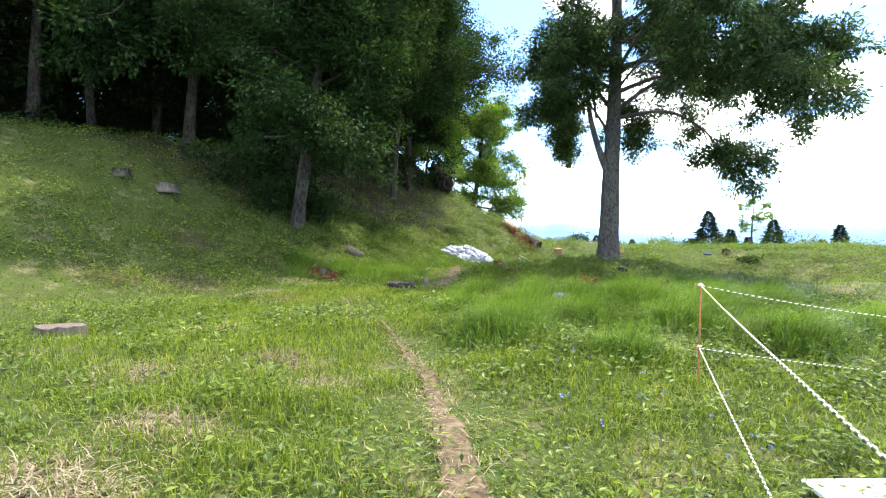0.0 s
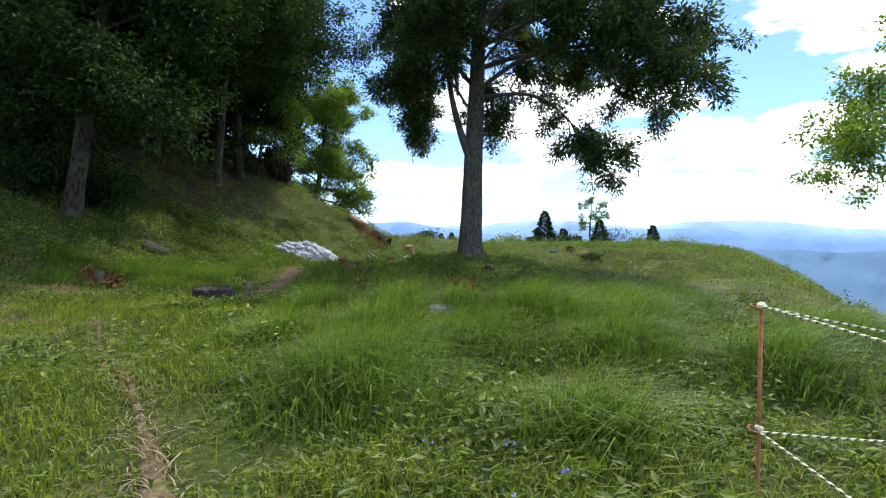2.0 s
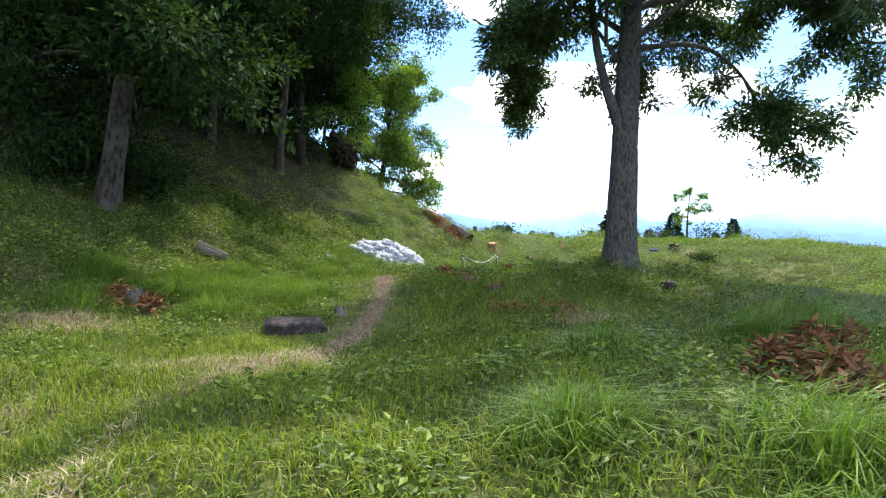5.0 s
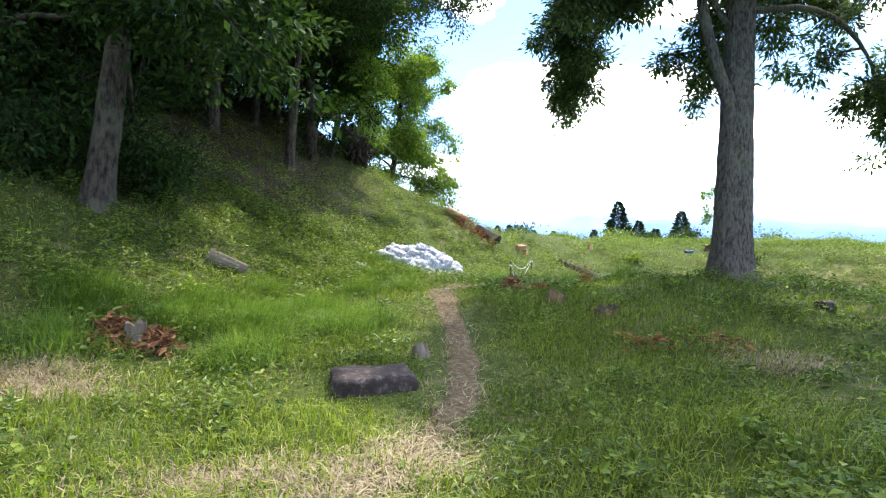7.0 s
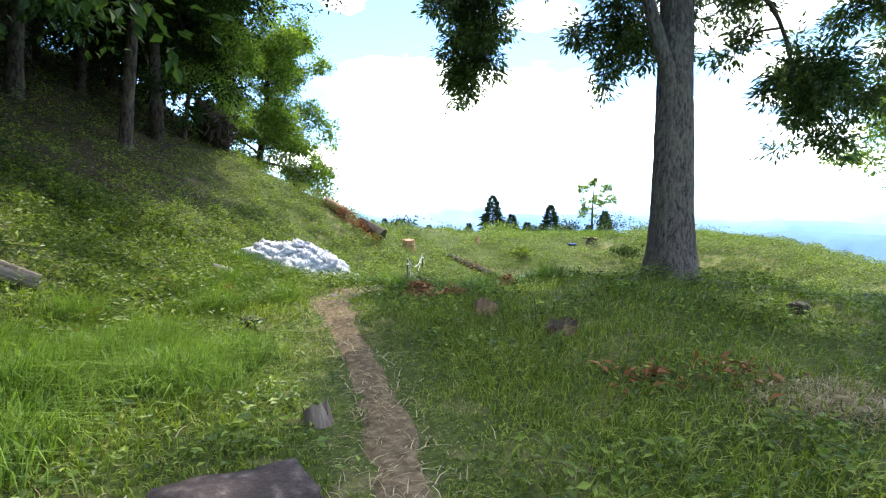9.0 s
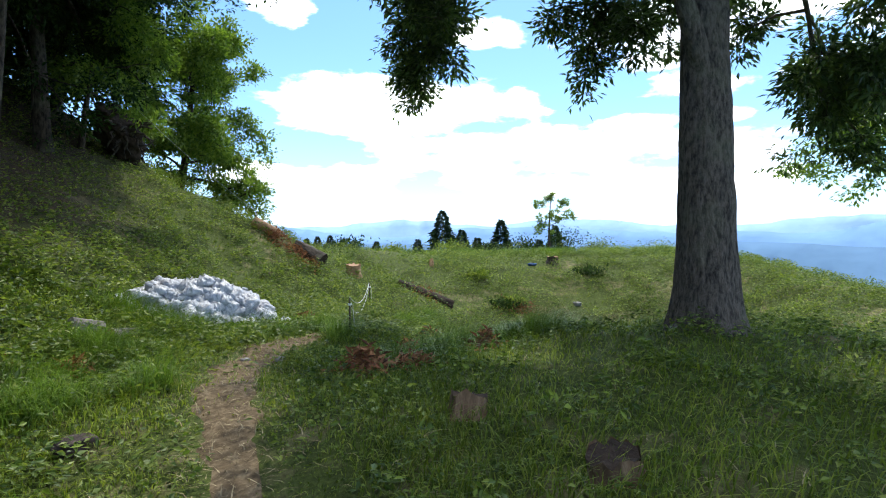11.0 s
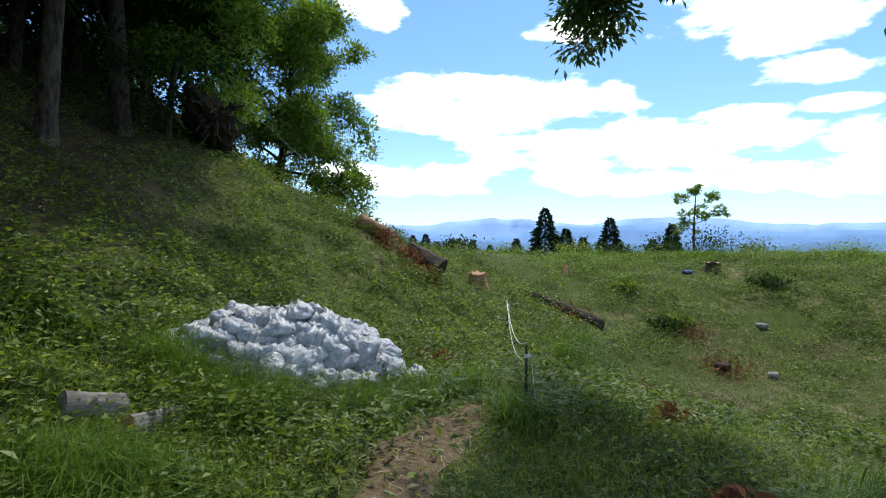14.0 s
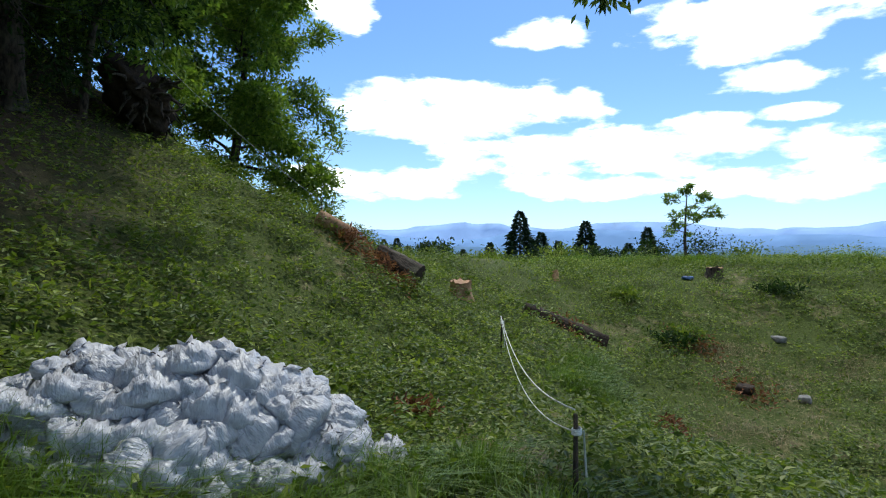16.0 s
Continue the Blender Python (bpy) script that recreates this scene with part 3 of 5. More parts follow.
def build_oak(base, label):
    rng = np.random.default_rng(4)
    root = new("oak_tree")
    root.location = base
    link_mesh("trunk", oak_trunk_mesh(), root)
    tips, dirs = [], []
    for way, lr, start, subs in OAK_LIMBS:
        way = np.array(way, float)
        k = np.linspace(0, 1, len(way))
        kk = np.linspace(0, 1, 13)
        pts = np.stack([np.interp(kk, k, way[:, a]) for a in range(3)], -1)
        pts[2:-1] += rng.normal(size=(10, 3)) * 0.10
        for _ in range(3):
            pts[1:-1] = (pts[:-2] + pts[1:-1] * 2 + pts[2:]) / 4
        limb = Tubes()
        limb.add(pts, np.linspace(lr * 0.8, lr * 0.12, 13), 7, 0.06)
        length = np.linalg.norm(np.diff(pts, axis=0), axis=1).sum()
        subs = int(subs * 1.35)
        for s in range(subs):
            f = (start + (1 - start) * (s + rng.uniform(0.1, 0.9)) / subs) * 12
            i = int(min(f, 11))
            q = pts[i] + (pts[i + 1] - pts[i]) * (f - i)
            sd = unit(unit(pts[i + 1] - pts[i]) * 0.8 + rng.normal(size=3) * np.array([0.75, 0.75, 0.45]))
            sub = bent(q, sd, min(length, 5.0) * rng.uniform(0.15, 0.30), 6, -0.02, 0.16, rng)
            limb.add(sub[::2], np.linspace(max(lr * 0.3, 0.02), 0.009, 4), 4)
            for w in range(6):
                i2 = rng.integers(2, 7)
                td = unit(unit(sub[i2] - sub[i2 - 1]) + rng.normal(size=3) * 0.7)
                tw = bent(sub[i2], td, rng.uniform(0.25, 0.6), 3, -0.06, 0.2, rng)
                limb.add(tw[::3], np.linspace(0.008, 0.004, 2), 3)
                tips.extend([tw[-1], tw[2]])
                dirs.extend([td, td])
        link_mesh("limb", limb.mesh("limb", M_BARK), root)
    tips, dirs = np.array(tips), np.array(dirs)
    per = 50
    pos = np.repeat(tips, per, 0)
    off = rng.normal(size=pos.shape) * np.array([0.15, 0.15, 0.10])
    axis = unit(unit(off) + np.repeat(dirs, per, 0) * 0.3 + np.array([0, 0, -0.35])) + rng.normal(size=pos.shape) * 0.35
    L = rng.uniform(0.10, 0.20, len(pos))
    link_mesh("crown", leaf_mesh("crown", pos + off, axis, L, L * 0.38, M_OAK), root)
    return tagged(root, label, "tree")


build_oak((5.55, 18.42, hz(5.55, 18.42) - 0.12), "tall oak with grey furrowed trunk and drooping dark leaves")

# woods on the bank
WOODS = [(-5.55, 20.7, 0.25, 14), (-2.9, 31.2, 0.19, 15), (-2.12, 34.4, 0.24, 13), (-7.8, 28.3, 0.22, 14), (-11.5, 24.6, 0.26, 15), (-14.5, 27.5, 0.24, 14), (-17.0, 22.6, 0.26, 14),
         (-21, 19.0, 0.26, 14), (-8.0, 34, 0.2, 13), (-13.0, 32.5, 0.24, 15), (-23, 25.5, 0.26, 15), (-5.2, 41.0, 0.2, 12), (-10.5, 40, 0.24, 14), (-19, 33, 0.24, 15), (-27, 20, 0.28, 15), (-27, 32, 0.28, 16), (-16, 41, 0.26, 15),
         (-5.6, 31.2, 0.22, 16), (-9.6, 31.5, 0.2, 14), (-4.6, 35.2, 0.17, 13), (-2.2, 39.6, 0.2, 11), (-3.9, 37.8, 0.2, 12), (-6.2, 36.6, 0.22, 14), (-11.6, 36.2, 0.26, 15), (-19.5, 28, 0.24, 14), (-32, 25, 0.28, 16), (-22, 39, 0.28, 16), (-15.5, 24.2, 0.2, 12)]
for i, (x, y, r, h) in enumerate(WOODS):
    rng = np.random.default_rng(100 + i)
    lean = rng.uniform(-0.9, 0.9, 2)
    if i == 0:
        lean = np.array([1.3, 0.3])
    lo = 0.40 if i in (1, 2, 19) else 0.24 if i == 0 else 0.14 if y > 31.9 and x < -9 or x < -20 else 0.36 if i < 8 else 0.28
    reach = 3.1 if i == 0 else 5.4 if i in (1, 17, 3) else 3.2 if i in (2, 19, 20, 21) else 5.0
    near = i in (0, 1, 2, 3, 4, 17)
    # extra limbs, mostly above the view, are added to throw shade on the bank
    build_tree((x, y, hz(x, y) - 0.15), [(0, 0, 0), (lean[0] * 0.3, lean[1] * 0.3, h * 0.3), (lean[0] * 0.8, lean[1] * 0.8, h * 0.65), (lean[0], lean[1], h)], r,
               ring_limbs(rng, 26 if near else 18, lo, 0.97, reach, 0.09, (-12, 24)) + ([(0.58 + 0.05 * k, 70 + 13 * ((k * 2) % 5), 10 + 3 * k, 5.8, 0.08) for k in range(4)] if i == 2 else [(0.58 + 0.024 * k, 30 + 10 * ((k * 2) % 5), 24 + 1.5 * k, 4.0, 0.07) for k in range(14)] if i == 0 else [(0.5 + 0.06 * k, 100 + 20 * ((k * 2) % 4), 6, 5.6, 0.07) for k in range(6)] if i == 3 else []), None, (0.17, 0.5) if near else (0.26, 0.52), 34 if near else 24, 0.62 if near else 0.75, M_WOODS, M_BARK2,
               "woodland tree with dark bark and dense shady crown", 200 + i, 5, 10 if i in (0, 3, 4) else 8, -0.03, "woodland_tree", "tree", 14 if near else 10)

build_tree((2.1, 45.0, hz(2.1, 45.0) - 0.3), [(0, 0, 0), (0.3, 0, 3.2), (0.7, -0.2, 6.0), (0.9, -0.4, 9.0), (1.1, -0.3, 13.0 - hz(2.1, 45.0))], 0.28,
           ring_limbs(np.random.default_rng(5), 28, 0.2, 0.97, 3.9, 0.10, (-8, 34)), None, (0.19, 0.5), 34, 0.5, M_BRIGHT, M_BARK2,
           "leafy tree with bright green crown at the end of the bank", 31, 5, 7, -0.03, "broadleaf_tree", "tree", 12)
# a lighter spray of leaves hanging from the wood's edge over the bank's end
build_tree((-1.3, 36.4, hz(-1.3, 36.4) - 0.2), [(0, 0, 0), (0.2, -0.1, 2.0), (0.6, -0.3, 4.4), (0.8, -0.4, 6.8)], 0.11,
           ring_limbs(np.random.default_rng(9), 13, 0.35, 0.97, 2.3, 0.05, (-15, 25)), None, (0.17, 0.42), 26, 0.42, M_BRIGHT, M_BARK2,
           "slender leaning tree with hanging bright green sprays", 33, 5, 6, -0.08, "broadleaf_tree", "tree", 10)
build_tree((35.0, 25.5, hz(35.0, 25.5) - 0.3), [(0, 0, 0), (0.2, 0, 7.0), (-0.5, 0, 13), (-0.5, 0, 18)], 0.3,
           ring_limbs(np.random.default_rng(6), 13, 0.6, 0.97, 5.6, 0.14, (-5, 20)), None, (0.3, 0.5), 24, 0.8, M_BRIGHT, M_BARK,
           "broad-crowned tree on the slope below the meadow", 37, 5, 6, -0.03, "broadleaf_tree", "tree", 10)
build_tree((22.95, 40.7, hz(22.95, 40.7) - 0.2), [(0, 0, 0), (-0.1, 0, 1.3), (-0.05, 0, 2.6), (0.05, 0, 3.8)], 0.09,
           ring_limbs(np.random.default_rng(8), 8, 0.45, 0.99, 1.3, 0.03, (2, 14)), None, (0.17, 0.4), 13, 0.16, M_BRIGHT, M_BARK2,
           "slender young tree with flat layered leaf tiers", 41, 3, 4, -0.05, "young_tree", "tree", 8)


def build_conifer(x, y, z, h, w, seed):
    rng = np.random.default_rng(seed)
    root = new("conifer_tree")
    root.location = (x, y, z)
    tb = Tubes()
    tb.add([(0, 0, 0), (0, 0, h * 0.5), (0, 0, h * 0.98)], [h * 0.018, h * 0.012, 0.01], 7)
    link_mesh("trunk", tb.mesh("trunk", M_BARK2), root)
    n = 5200
    s = rng.uniform(0, 1, n) ** 0.8
    r = (1 - s) ** 0.75 * w * rng.uniform(0.35, 1.0, n) * (1.15 + 0.16 * np.sin(s * 60 + rng.uniform(0, 1, n)))
    az = rng.uniform(0, 2 * np.pi, n)
    pos = np.stack([r * np.cos(az), r * np.sin(az), h * (0.12 + 0.88 * s)], -1)
    axis = np.stack([np.cos(az), np.sin(az), rng.uniform(-0.5, 0.5, n)], -1)
    L = rng.uniform(0.5, 1.0, n) * (0.4 + 0.09 * h * (1 - s) + 0.15)
    link_mesh("crown", leaf_mesh("crown", pos, axis, L, L * 0.5, M_CONIFER), root)
    return tagged(root, "dark green conifer standing beyond the meadow rim", "tree", "conifers beyond the rim")


for i, (az, d, top, w) in enumerate([(31.9, 73, 8.2, 2.2), (34.0, 75, 5.6, 1.9), (35.7, 76, 4.5, 1.6), (38.3, 74, 6.9, 2.1), (29.0, 90, 4.6, 1.6), (44.0, 76, 6.2, 1.8), (42.3, 78, 4.2, 2.4),
                                    (17.2, 95, 4.8, 1.4), (18.3, 98, 5.2, 1.5), (19.6, 96, 5.4, 1.6), (22.3, 99, 4.6, 1.6), (24.5, 97, 4.4, 1.8), (26.3, 98, 3.6, 1.6), (15.8, 97, 5.0, 1.5), (20.8, 99, 4.2, 1.6),
                                    (13, 92, 4.4, 1.6), (10.5, 90, 4.6, 1.6), (7.0, 92, 5.0, 1.8), (3.0, 95, 5.0, 1.8)]):
    x, y = 0.65 + d * math.sin(math.radians(az)), 19.4 + d * math.cos(math.radians(az))
    zb = max(hz(x, y), -14.0)
    build_conifer(x, y, hz(x, y) - 0.2, top - hz(x, y), w * (top - hz(x, y)) / 14 + 0.6, 300 + i)

# ---- shrubs and weeds along the rim ----


def build_shrub(x, y, h, w, n, mat, label, seed):
    rng = np.random.default_rng(seed)
    root = new("shrub")
    root.location = (x, y, hz(x, y) - 0.05)
    tb = Tubes()
    for k in range(7):
        a = rng.uniform(0, 6.28)
        tb.add(bent((0, 0, 0), (math.cos(a) * 0.5, math.sin(a) * 0.5, 1.0), h * 0.8, 4, 0.02, 0.15, rng), np.linspace(0.02, 0.006, 5), 4)
    link_mesh("woody_stem", tb.mesh("woody_stem", M_BARK2), root)
    p = rng.normal(size=(n, 3)) * np.array([w * 0.26, w * 0.26, h * 0.2]) + np.array([0, 0, h * 0.42])
    p[:, 2] = np.abs(p[:, 2])
    L = rng.uniform(0.1, 0.22, n)
    link_mesh("foliage", leaf_mesh("foliage", p, rng.normal(size=(n, 3)) + np.array([0, 0, 0.3]), L, L * 0.45, mat), root)
    return tagged(root, label, "shrub")


for i, (x, y, h, w) in enumerate([(25.5, 42, 2.2, 2.6), (27.5, 41, 1.6, 2.2), (21.3, 41.2, 1.5, 1.8), (17, 42.5, 1.1, 2.2), (19, 42.0, 0.9, 1.6), (13, 42.5, 0.9, 1.8), (10.5, 43, 1.0, 1.8)]):
    build_shrub(x, y, h, w, 900, M_WEED if i % 2 else M_WOODS, "leafy green shrub growing on the meadow rim", 500 + i)
# undergrowth, with shrubs added to darken the inside of the wood
for i, (x, y, h, w) in enumerate([(-6.1, 21.6, 2.2, 1.5), (-5.0, 22.1, 1.5, 1.4), (-6.7, 20.6, 1.6, 1.4), (-6.8, 30.5, 2.0, 2.0), (-11.0, 30.0, 2.0, 2.6), (-8, 33.5, 2.2, 2.6), (-12.5, 30.5, 2.2, 3.0), (-17, 28.5, 2.2, 3.0), (-4.6, 38.5, 2.2, 2.2), (-9.5, 37.5, 2.4, 3.0), (-15.5, 35.5, 2.4, 3.0), (-22, 29.5, 2.2, 3.0), (0.2, 40.4, 1.6, 1.8), (3.4, 39.2, 1.2, 1.6)]):
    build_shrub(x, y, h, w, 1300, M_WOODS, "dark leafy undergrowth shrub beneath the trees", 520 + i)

# thicket added to close the bright sky gaps below the crowns
for i, (x, y, h, w) in enumerate([(-15.5, 32, 4.2, 5.5), (-20, 27.5, 4.0, 5.5), (-11.5, 33.5, 4.0, 5.0), (-24, 23, 3.8, 5.5), (-9, 32, 3.2, 3.5), (-22, 31, 4.4, 6.0), (-28, 23.5, 4.2, 6.0), (-18, 30, 4.0, 5.5), (-13, 30.5, 3.0, 4.0), (-30, 17, 4.2, 6.0)]):
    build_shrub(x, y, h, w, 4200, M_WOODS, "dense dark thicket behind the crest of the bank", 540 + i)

for i, (x, y, h, w) in enumerate([(12.9, 32.2, 0.45, 1.2), (13.6, 32.4, 0.45, 1.1), (13.2, 34.3, 0.5, 1.0), (18.4, 33.0, 0.4, 1.4)]):
    build_shrub(x, y, h, w, 420, M_WOODS if i in (0, 3) else M_WEED, "low dark green ferny clump in the hollow", 560 + i)

# ---- things ----


def displaced(bm, amount, scale, seed):
    for v in bm.verts:
        n = noise.noise_vector(v.co * scale + Vector((seed * 3.1, seed * 1.7, seed)))
        v.co += n * amount


def build_sandbag_mesh(seed):
    """A plump tied bag with creases gathered towards its neck."""
    rng = random.Random(seed)
    bm = bmesh.new()
    bmesh.ops.create_icosphere(bm, subdivisions=4, radius=1.0)
    folds, ph = rng.choice((11, 13, 15)), rng.uniform(0, 6)
    sx, sy, sz = rng.uniform(0.2, 0.25), rng.uniform(0.17, 0.22), rng.uniform(0.13, 0.17)
    for v in bm.verts:
        c = v.co.copy()
        a = math.atan2(c.y, c.x)
        t = max(0.0, c.z)
        crease = math.sin(a * folds + ph + 2.0 * noise.noise(c * 1.5 + Vector((seed, 0, 0))))
        crease = crease * abs(crease) ** 0.3
        r = 1 + 0.13 * crease * t ** 0.8 + 0.16 * noise.noise(c * 1.8 + Vector((seed * 2.0, 1, 0))) + 0.05 * (1 - 2 * abs(noise.noise(c * 3.4 + Vector((0, seed, 3))))) + 0.03 * noise.noise(c * 11 + Vector((0, 4, seed)))
        neck = max(0.0, (c.z - 0.88) / 0.12)
        flat = c.z if c.z > -0.45 else -0.45 + (c.z + 0.45) * 0.3
        v.co = Vector((c.x * r * sx, c.y * r * sy, flat * sz * r * (1 + 0.05 * crease)))
        v.co.z += neck * 0.035
        if neck > 0.6:
            v.co.x *= 1.5 + 0.3 * crease
            v.co.y *= 1.5 + 0.3 * crease
        elif neck > 0.2:
            v.co.x *= 0.8
            v.co.y *= 0.8
    me = bpy.data.meshes.new("sandbag")
    bm.to_mesh(me)
    bm.free()
    me.materials.append(M_BAG)
    for p in me.polygons:
        p.use_smooth = True
    return me


def build_sandbags():
    meshes = [build_sandbag_mesh(i) for i in range(9)]
    ring = Tubes()
    a = np.linspace(0, 2 * np.pi, 13)
    ring.add(np.stack([0.042 * np.cos(a), 0.042 * np.sin(a), 0.148 + 0.006 * np.sin(2 * a)], -1), np.full(13, 0.006), 5)
    ring.add([(0.04, 0, 0.148), (0.09, 0.02, 0.15), (0.13, 0.05, 0.12)], [0.005, 0.004, 0.003], 4)
    tie = ring.mesh("tie", M_SOIL)
    rng = random.Random(3)
    cx, cy, ra, rb, top = 1.06, 25.4, 1.25, 0.68, 0.64
    placed = []
    tries = 0
    while len(placed) < 165 and tries < 9000:
        tries += 1
        a, q = rng.uniform(0, 2 * math.pi), math.sqrt(rng.random())
        ex, ey = q * math.cos(a), q * math.sin(a)
        x, y = cx + ra * ex + 0.1 * ey, cy + rb * ey - 0.12 * ex
        f = max(0.0, 1 - q ** 1.6)
        z = 0.7 * hz(x, y) + 0.3 * hz(cx, cy) + 0.06 + top * f ** 0.8 * (0.9 + 0.25 * noise.noise(Vector((x * 1.8, y * 1.8, 2))))
        if any((x - b[0]) ** 2 + (y - b[1]) ** 2 + (z - b[2]) ** 2 < 0.175 ** 2 for b in placed):
            continue
        placed.append((x, y, z, ex, ey))
        # lower layers under the outer skin
    for x, y, z, ex, ey in placed:
        ob = new("sandbag", rng.choice(meshes))
        s = rng.uniform(0.72, 1.12)
        ob.matrix_world = pose(x, y, z, -55 * ey + rng.uniform(-25, 25), 55 * ex + rng.uniform(-25, 25), rng.uniform(0, 360)) @ Matrix.Diagonal((s, s, s, 1))
        tagged(ob, "tied white plastic sandbag in a heap on grass", "sandbag", "heap of sandbags")
        link_mesh("tie", tie, ob, "dark cord round the neck")
    # the heap's core, so that the skin of bags rests on more bags
    for k in range(26):
        a, q = k * 2.4, 0.6 * math.sqrt((k + 0.5) / 26)
        x, y = cx + ra * q * math.cos(a), cy + rb * q * math.sin(a)
        ob = new("sandbag", meshes[k % 7])
        ob.matrix_world = pose(x, y, hz(x, y) + 0.16, 0, 0, k * 50) @ Matrix.Diagonal((1.2, 1.2, 1.7, 1))
        tagged(ob, "tied white plastic sandbag in a heap on grass", "sandbag", "heap of sandbags")
    bag = new("sandbag", meshes[2])
    bag.matrix_world = pose(2.5, 25.2, hz(2.5, 25.2) + 0.06, 0, 10, 40) @ Matrix.Diagonal((0.8, 0.8, 0.8, 1))
    tagged(bag, "loose white sandbag fallen beside the heap", "sandbag", "heap of sandbags")


build_sandbags()


def build_log(a, b, r0, r1, label, bark=M_BARK2, cut=M_CUT, seed=1, name="log", flat=1.0):
    """A lying trunk from a to b, with sawn ends of their own."""
    a, b = Vector(a), Vector(b)
    rng = random.Random(seed)
    root = new(name)
    d = b - a
    root.matrix_world = Matrix.Translation(a) @ d.to_track_quat("Z", "X").to_matrix().to_4x4()
    L = d.length
    bm = bmesh.new()
    n, m = 22, 13
    rings = []
    for j in range(m):
        f = j / (m - 1)
        r = r0 + (r1 - r0) * f
        ring = []
        for i in range(n):
            ang = 2 * math.pi * i / n
            w = 1 + 0.20 * noise.noise(Vector((math.cos(ang) * 2, math.sin(ang) * 2, f * L * 1.2 + seed))) + 0.04 * rng.uniform(-1, 1)
            ring.append(bm.verts.new((r * w * math.cos(ang), r * w * flat * math.sin(ang), L * f)))
        rings.append(ring)
    for j in range(m - 1):
        for i in range(n):
            bm.faces.new((rings[j][i], rings[j][(i + 1) % n], rings[j + 1][(i + 1) % n], rings[j + 1][i]))
    part("bark", bm, bark, root)
    for f, r in ((0.0, r0), (1.0, r1)):
        bm = bmesh.new()
        loop = [bm.verts.new((0.97 * r * math.cos(2 * math.pi * i / n) * (1 + 0.04 * rng.uniform(-1, 1)), 0.97 * flat * r * math.sin(2 * math.pi * i / n), L * f)) for i in range(n)]
        mid = bm.verts.new((0, 0, L * f + (0.012 if f else -0.012)))
        for i in range(n):
            bm.faces.new((loop[i], loop[(i + 1) % n], mid))
        part("cut_end", bm, cut, root, "sawn end with weathered grain")
    return tagged(root, label, "log")


def build_stump(x, y, r, h, label, seed=1, bark=M_GREYWOOD, cut=M_GREYWOOD, tilt=0.0, sink=0.12, ragged=0.12):
    root = new("tree_stump")
    root.matrix_world = pose(x, y, hz(x, y) - sink, tilt, tilt * 0.6, seed * 40)
    n, m = 20, 6
    rng = random.Random(seed)
    bm = bmesh.new()
    rings = []
    jag = [rng.uniform(-ragged, ragged) for _ in range(n)]
    for j in range(m):
        f = j / (m - 1)
        rr = r * (1.35 - 0.35 * min(1, f * 2))
        rings.append([bm.verts.new((rr * (1 + 0.12 * math.sin(i * 1.7 + seed) * (1 - 0.5 * f) + 0.05 * rng.uniform(-1, 1)) * math.cos(2 * math.pi * i / n),
                                    rr * (1 + 0.12 * math.sin(i * 1.7 + seed) * (1 - 0.5 * f)) * math.sin(2 * math.pi * i / n),
                                    (h + sink) * f * (1 + (jag[i] if j == m - 1 else 0)))) for i in range(n)])
    for j in range(m - 1):
        for i in range(n):
            bm.faces.new((rings[j][i], rings[j][(i + 1) % n], rings[j + 1][(i + 1) % n], rings[j + 1][i]))
    part("bark", bm, bark, root)
    bm = bmesh.new()
    top = [bm.verts.new((0.98 * r * (1 + 0.08 * math.sin(i * 1.7 + seed)) * math.cos(2 * math.pi * i / n), 0.98 * r * math.sin(2 * math.pi * i / n), (h + sink) * (0.985 + 0.6 * jag[i]))) for i in range(n)]
    mid = bm.verts.new((0, 0, (h + sink) * 0.95))
    for i in range(n):
        bm.faces.new((top[i], top[(i + 1) % n], mid))
    part("cut_top", bm, cut, root)
    return tagged(root, label, "stump")


def build_rock(x, y, size, label, mat=M_STONE, seed=1, rz=0, sink=0.25, rough=0.22, rounding=0.45, tilt=0):
    bm = bmesh.new()
    bmesh.ops.create_cube(bm, size=2.0)
    bmesh.ops.subdivide_edges(bm, edges=bm.edges[:], cuts=5 if size[0] < 0.8 else 11, use_grid_fill=True)
    for v in bm.verts:
        s = v.co.normalized() * 1.25
        v.co = v.co.lerp(s, rounding)
        v.co += noise.noise_vector(v.co * 1.3 + Vector((seed * 2.0, 0, seed))) * rough + noise.noise_vector(v.co * 4 + Vector((seed, 9, 1))) * 0.07 + noise.noise_vector(v.co * 9 + Vector((seed, 2, 1))) * (0.035 if size[0] > 0.8 else 0)
        v.co = Vector((v.co.x * size[0] / 2, v.co.y * size[1] / 2, v.co.z * size[2] / 2))
    ob = part("rock", bm, mat, smooth=size[0] < 0.8)
    ob.matrix_world = pose(x, y, hz(x, y) + size[2] * (0.5 - sink), tilt, 0, rz)
    return tagged(ob, label, "rock")


M_OLDWOOD = simple("old_brown_wood", [(0.3, (0.06, 0.045, 0.035)), (0.55, (0.14, 0.11, 0.085)), (0.75, (0.25, 0.21, 0.17))], 16, 0.9, 0.8, 0.02, (1, 1, 0.2))
# dark squared block beside the path
M_DARKSTONE = simple("dark_weathered_stone", [(0.3, (0.016, 0.011, 0.010)), (0.5, (0.042, 0.030, 0.027)), (0.6, (0.08, 0.06, 0.052)), (0.72, (0.2, 0.175, 0.155))], 11, 0.85, 0.8, 0.03)
ob = build_rock(-1.14, 14.92, (0.76, 0.36, 0.28), "dark squared weathered stone block lying beside the path", M_DARKSTONE, 5, 8, 0.46, 0.13, 0.12, 8)
build_stump(-3.62, 16.5, 0.11, 0.24, "small grey-brown tree stump ringed with red-brown leaves", 2, M_OLDWOOD, M_OLDWOOD)
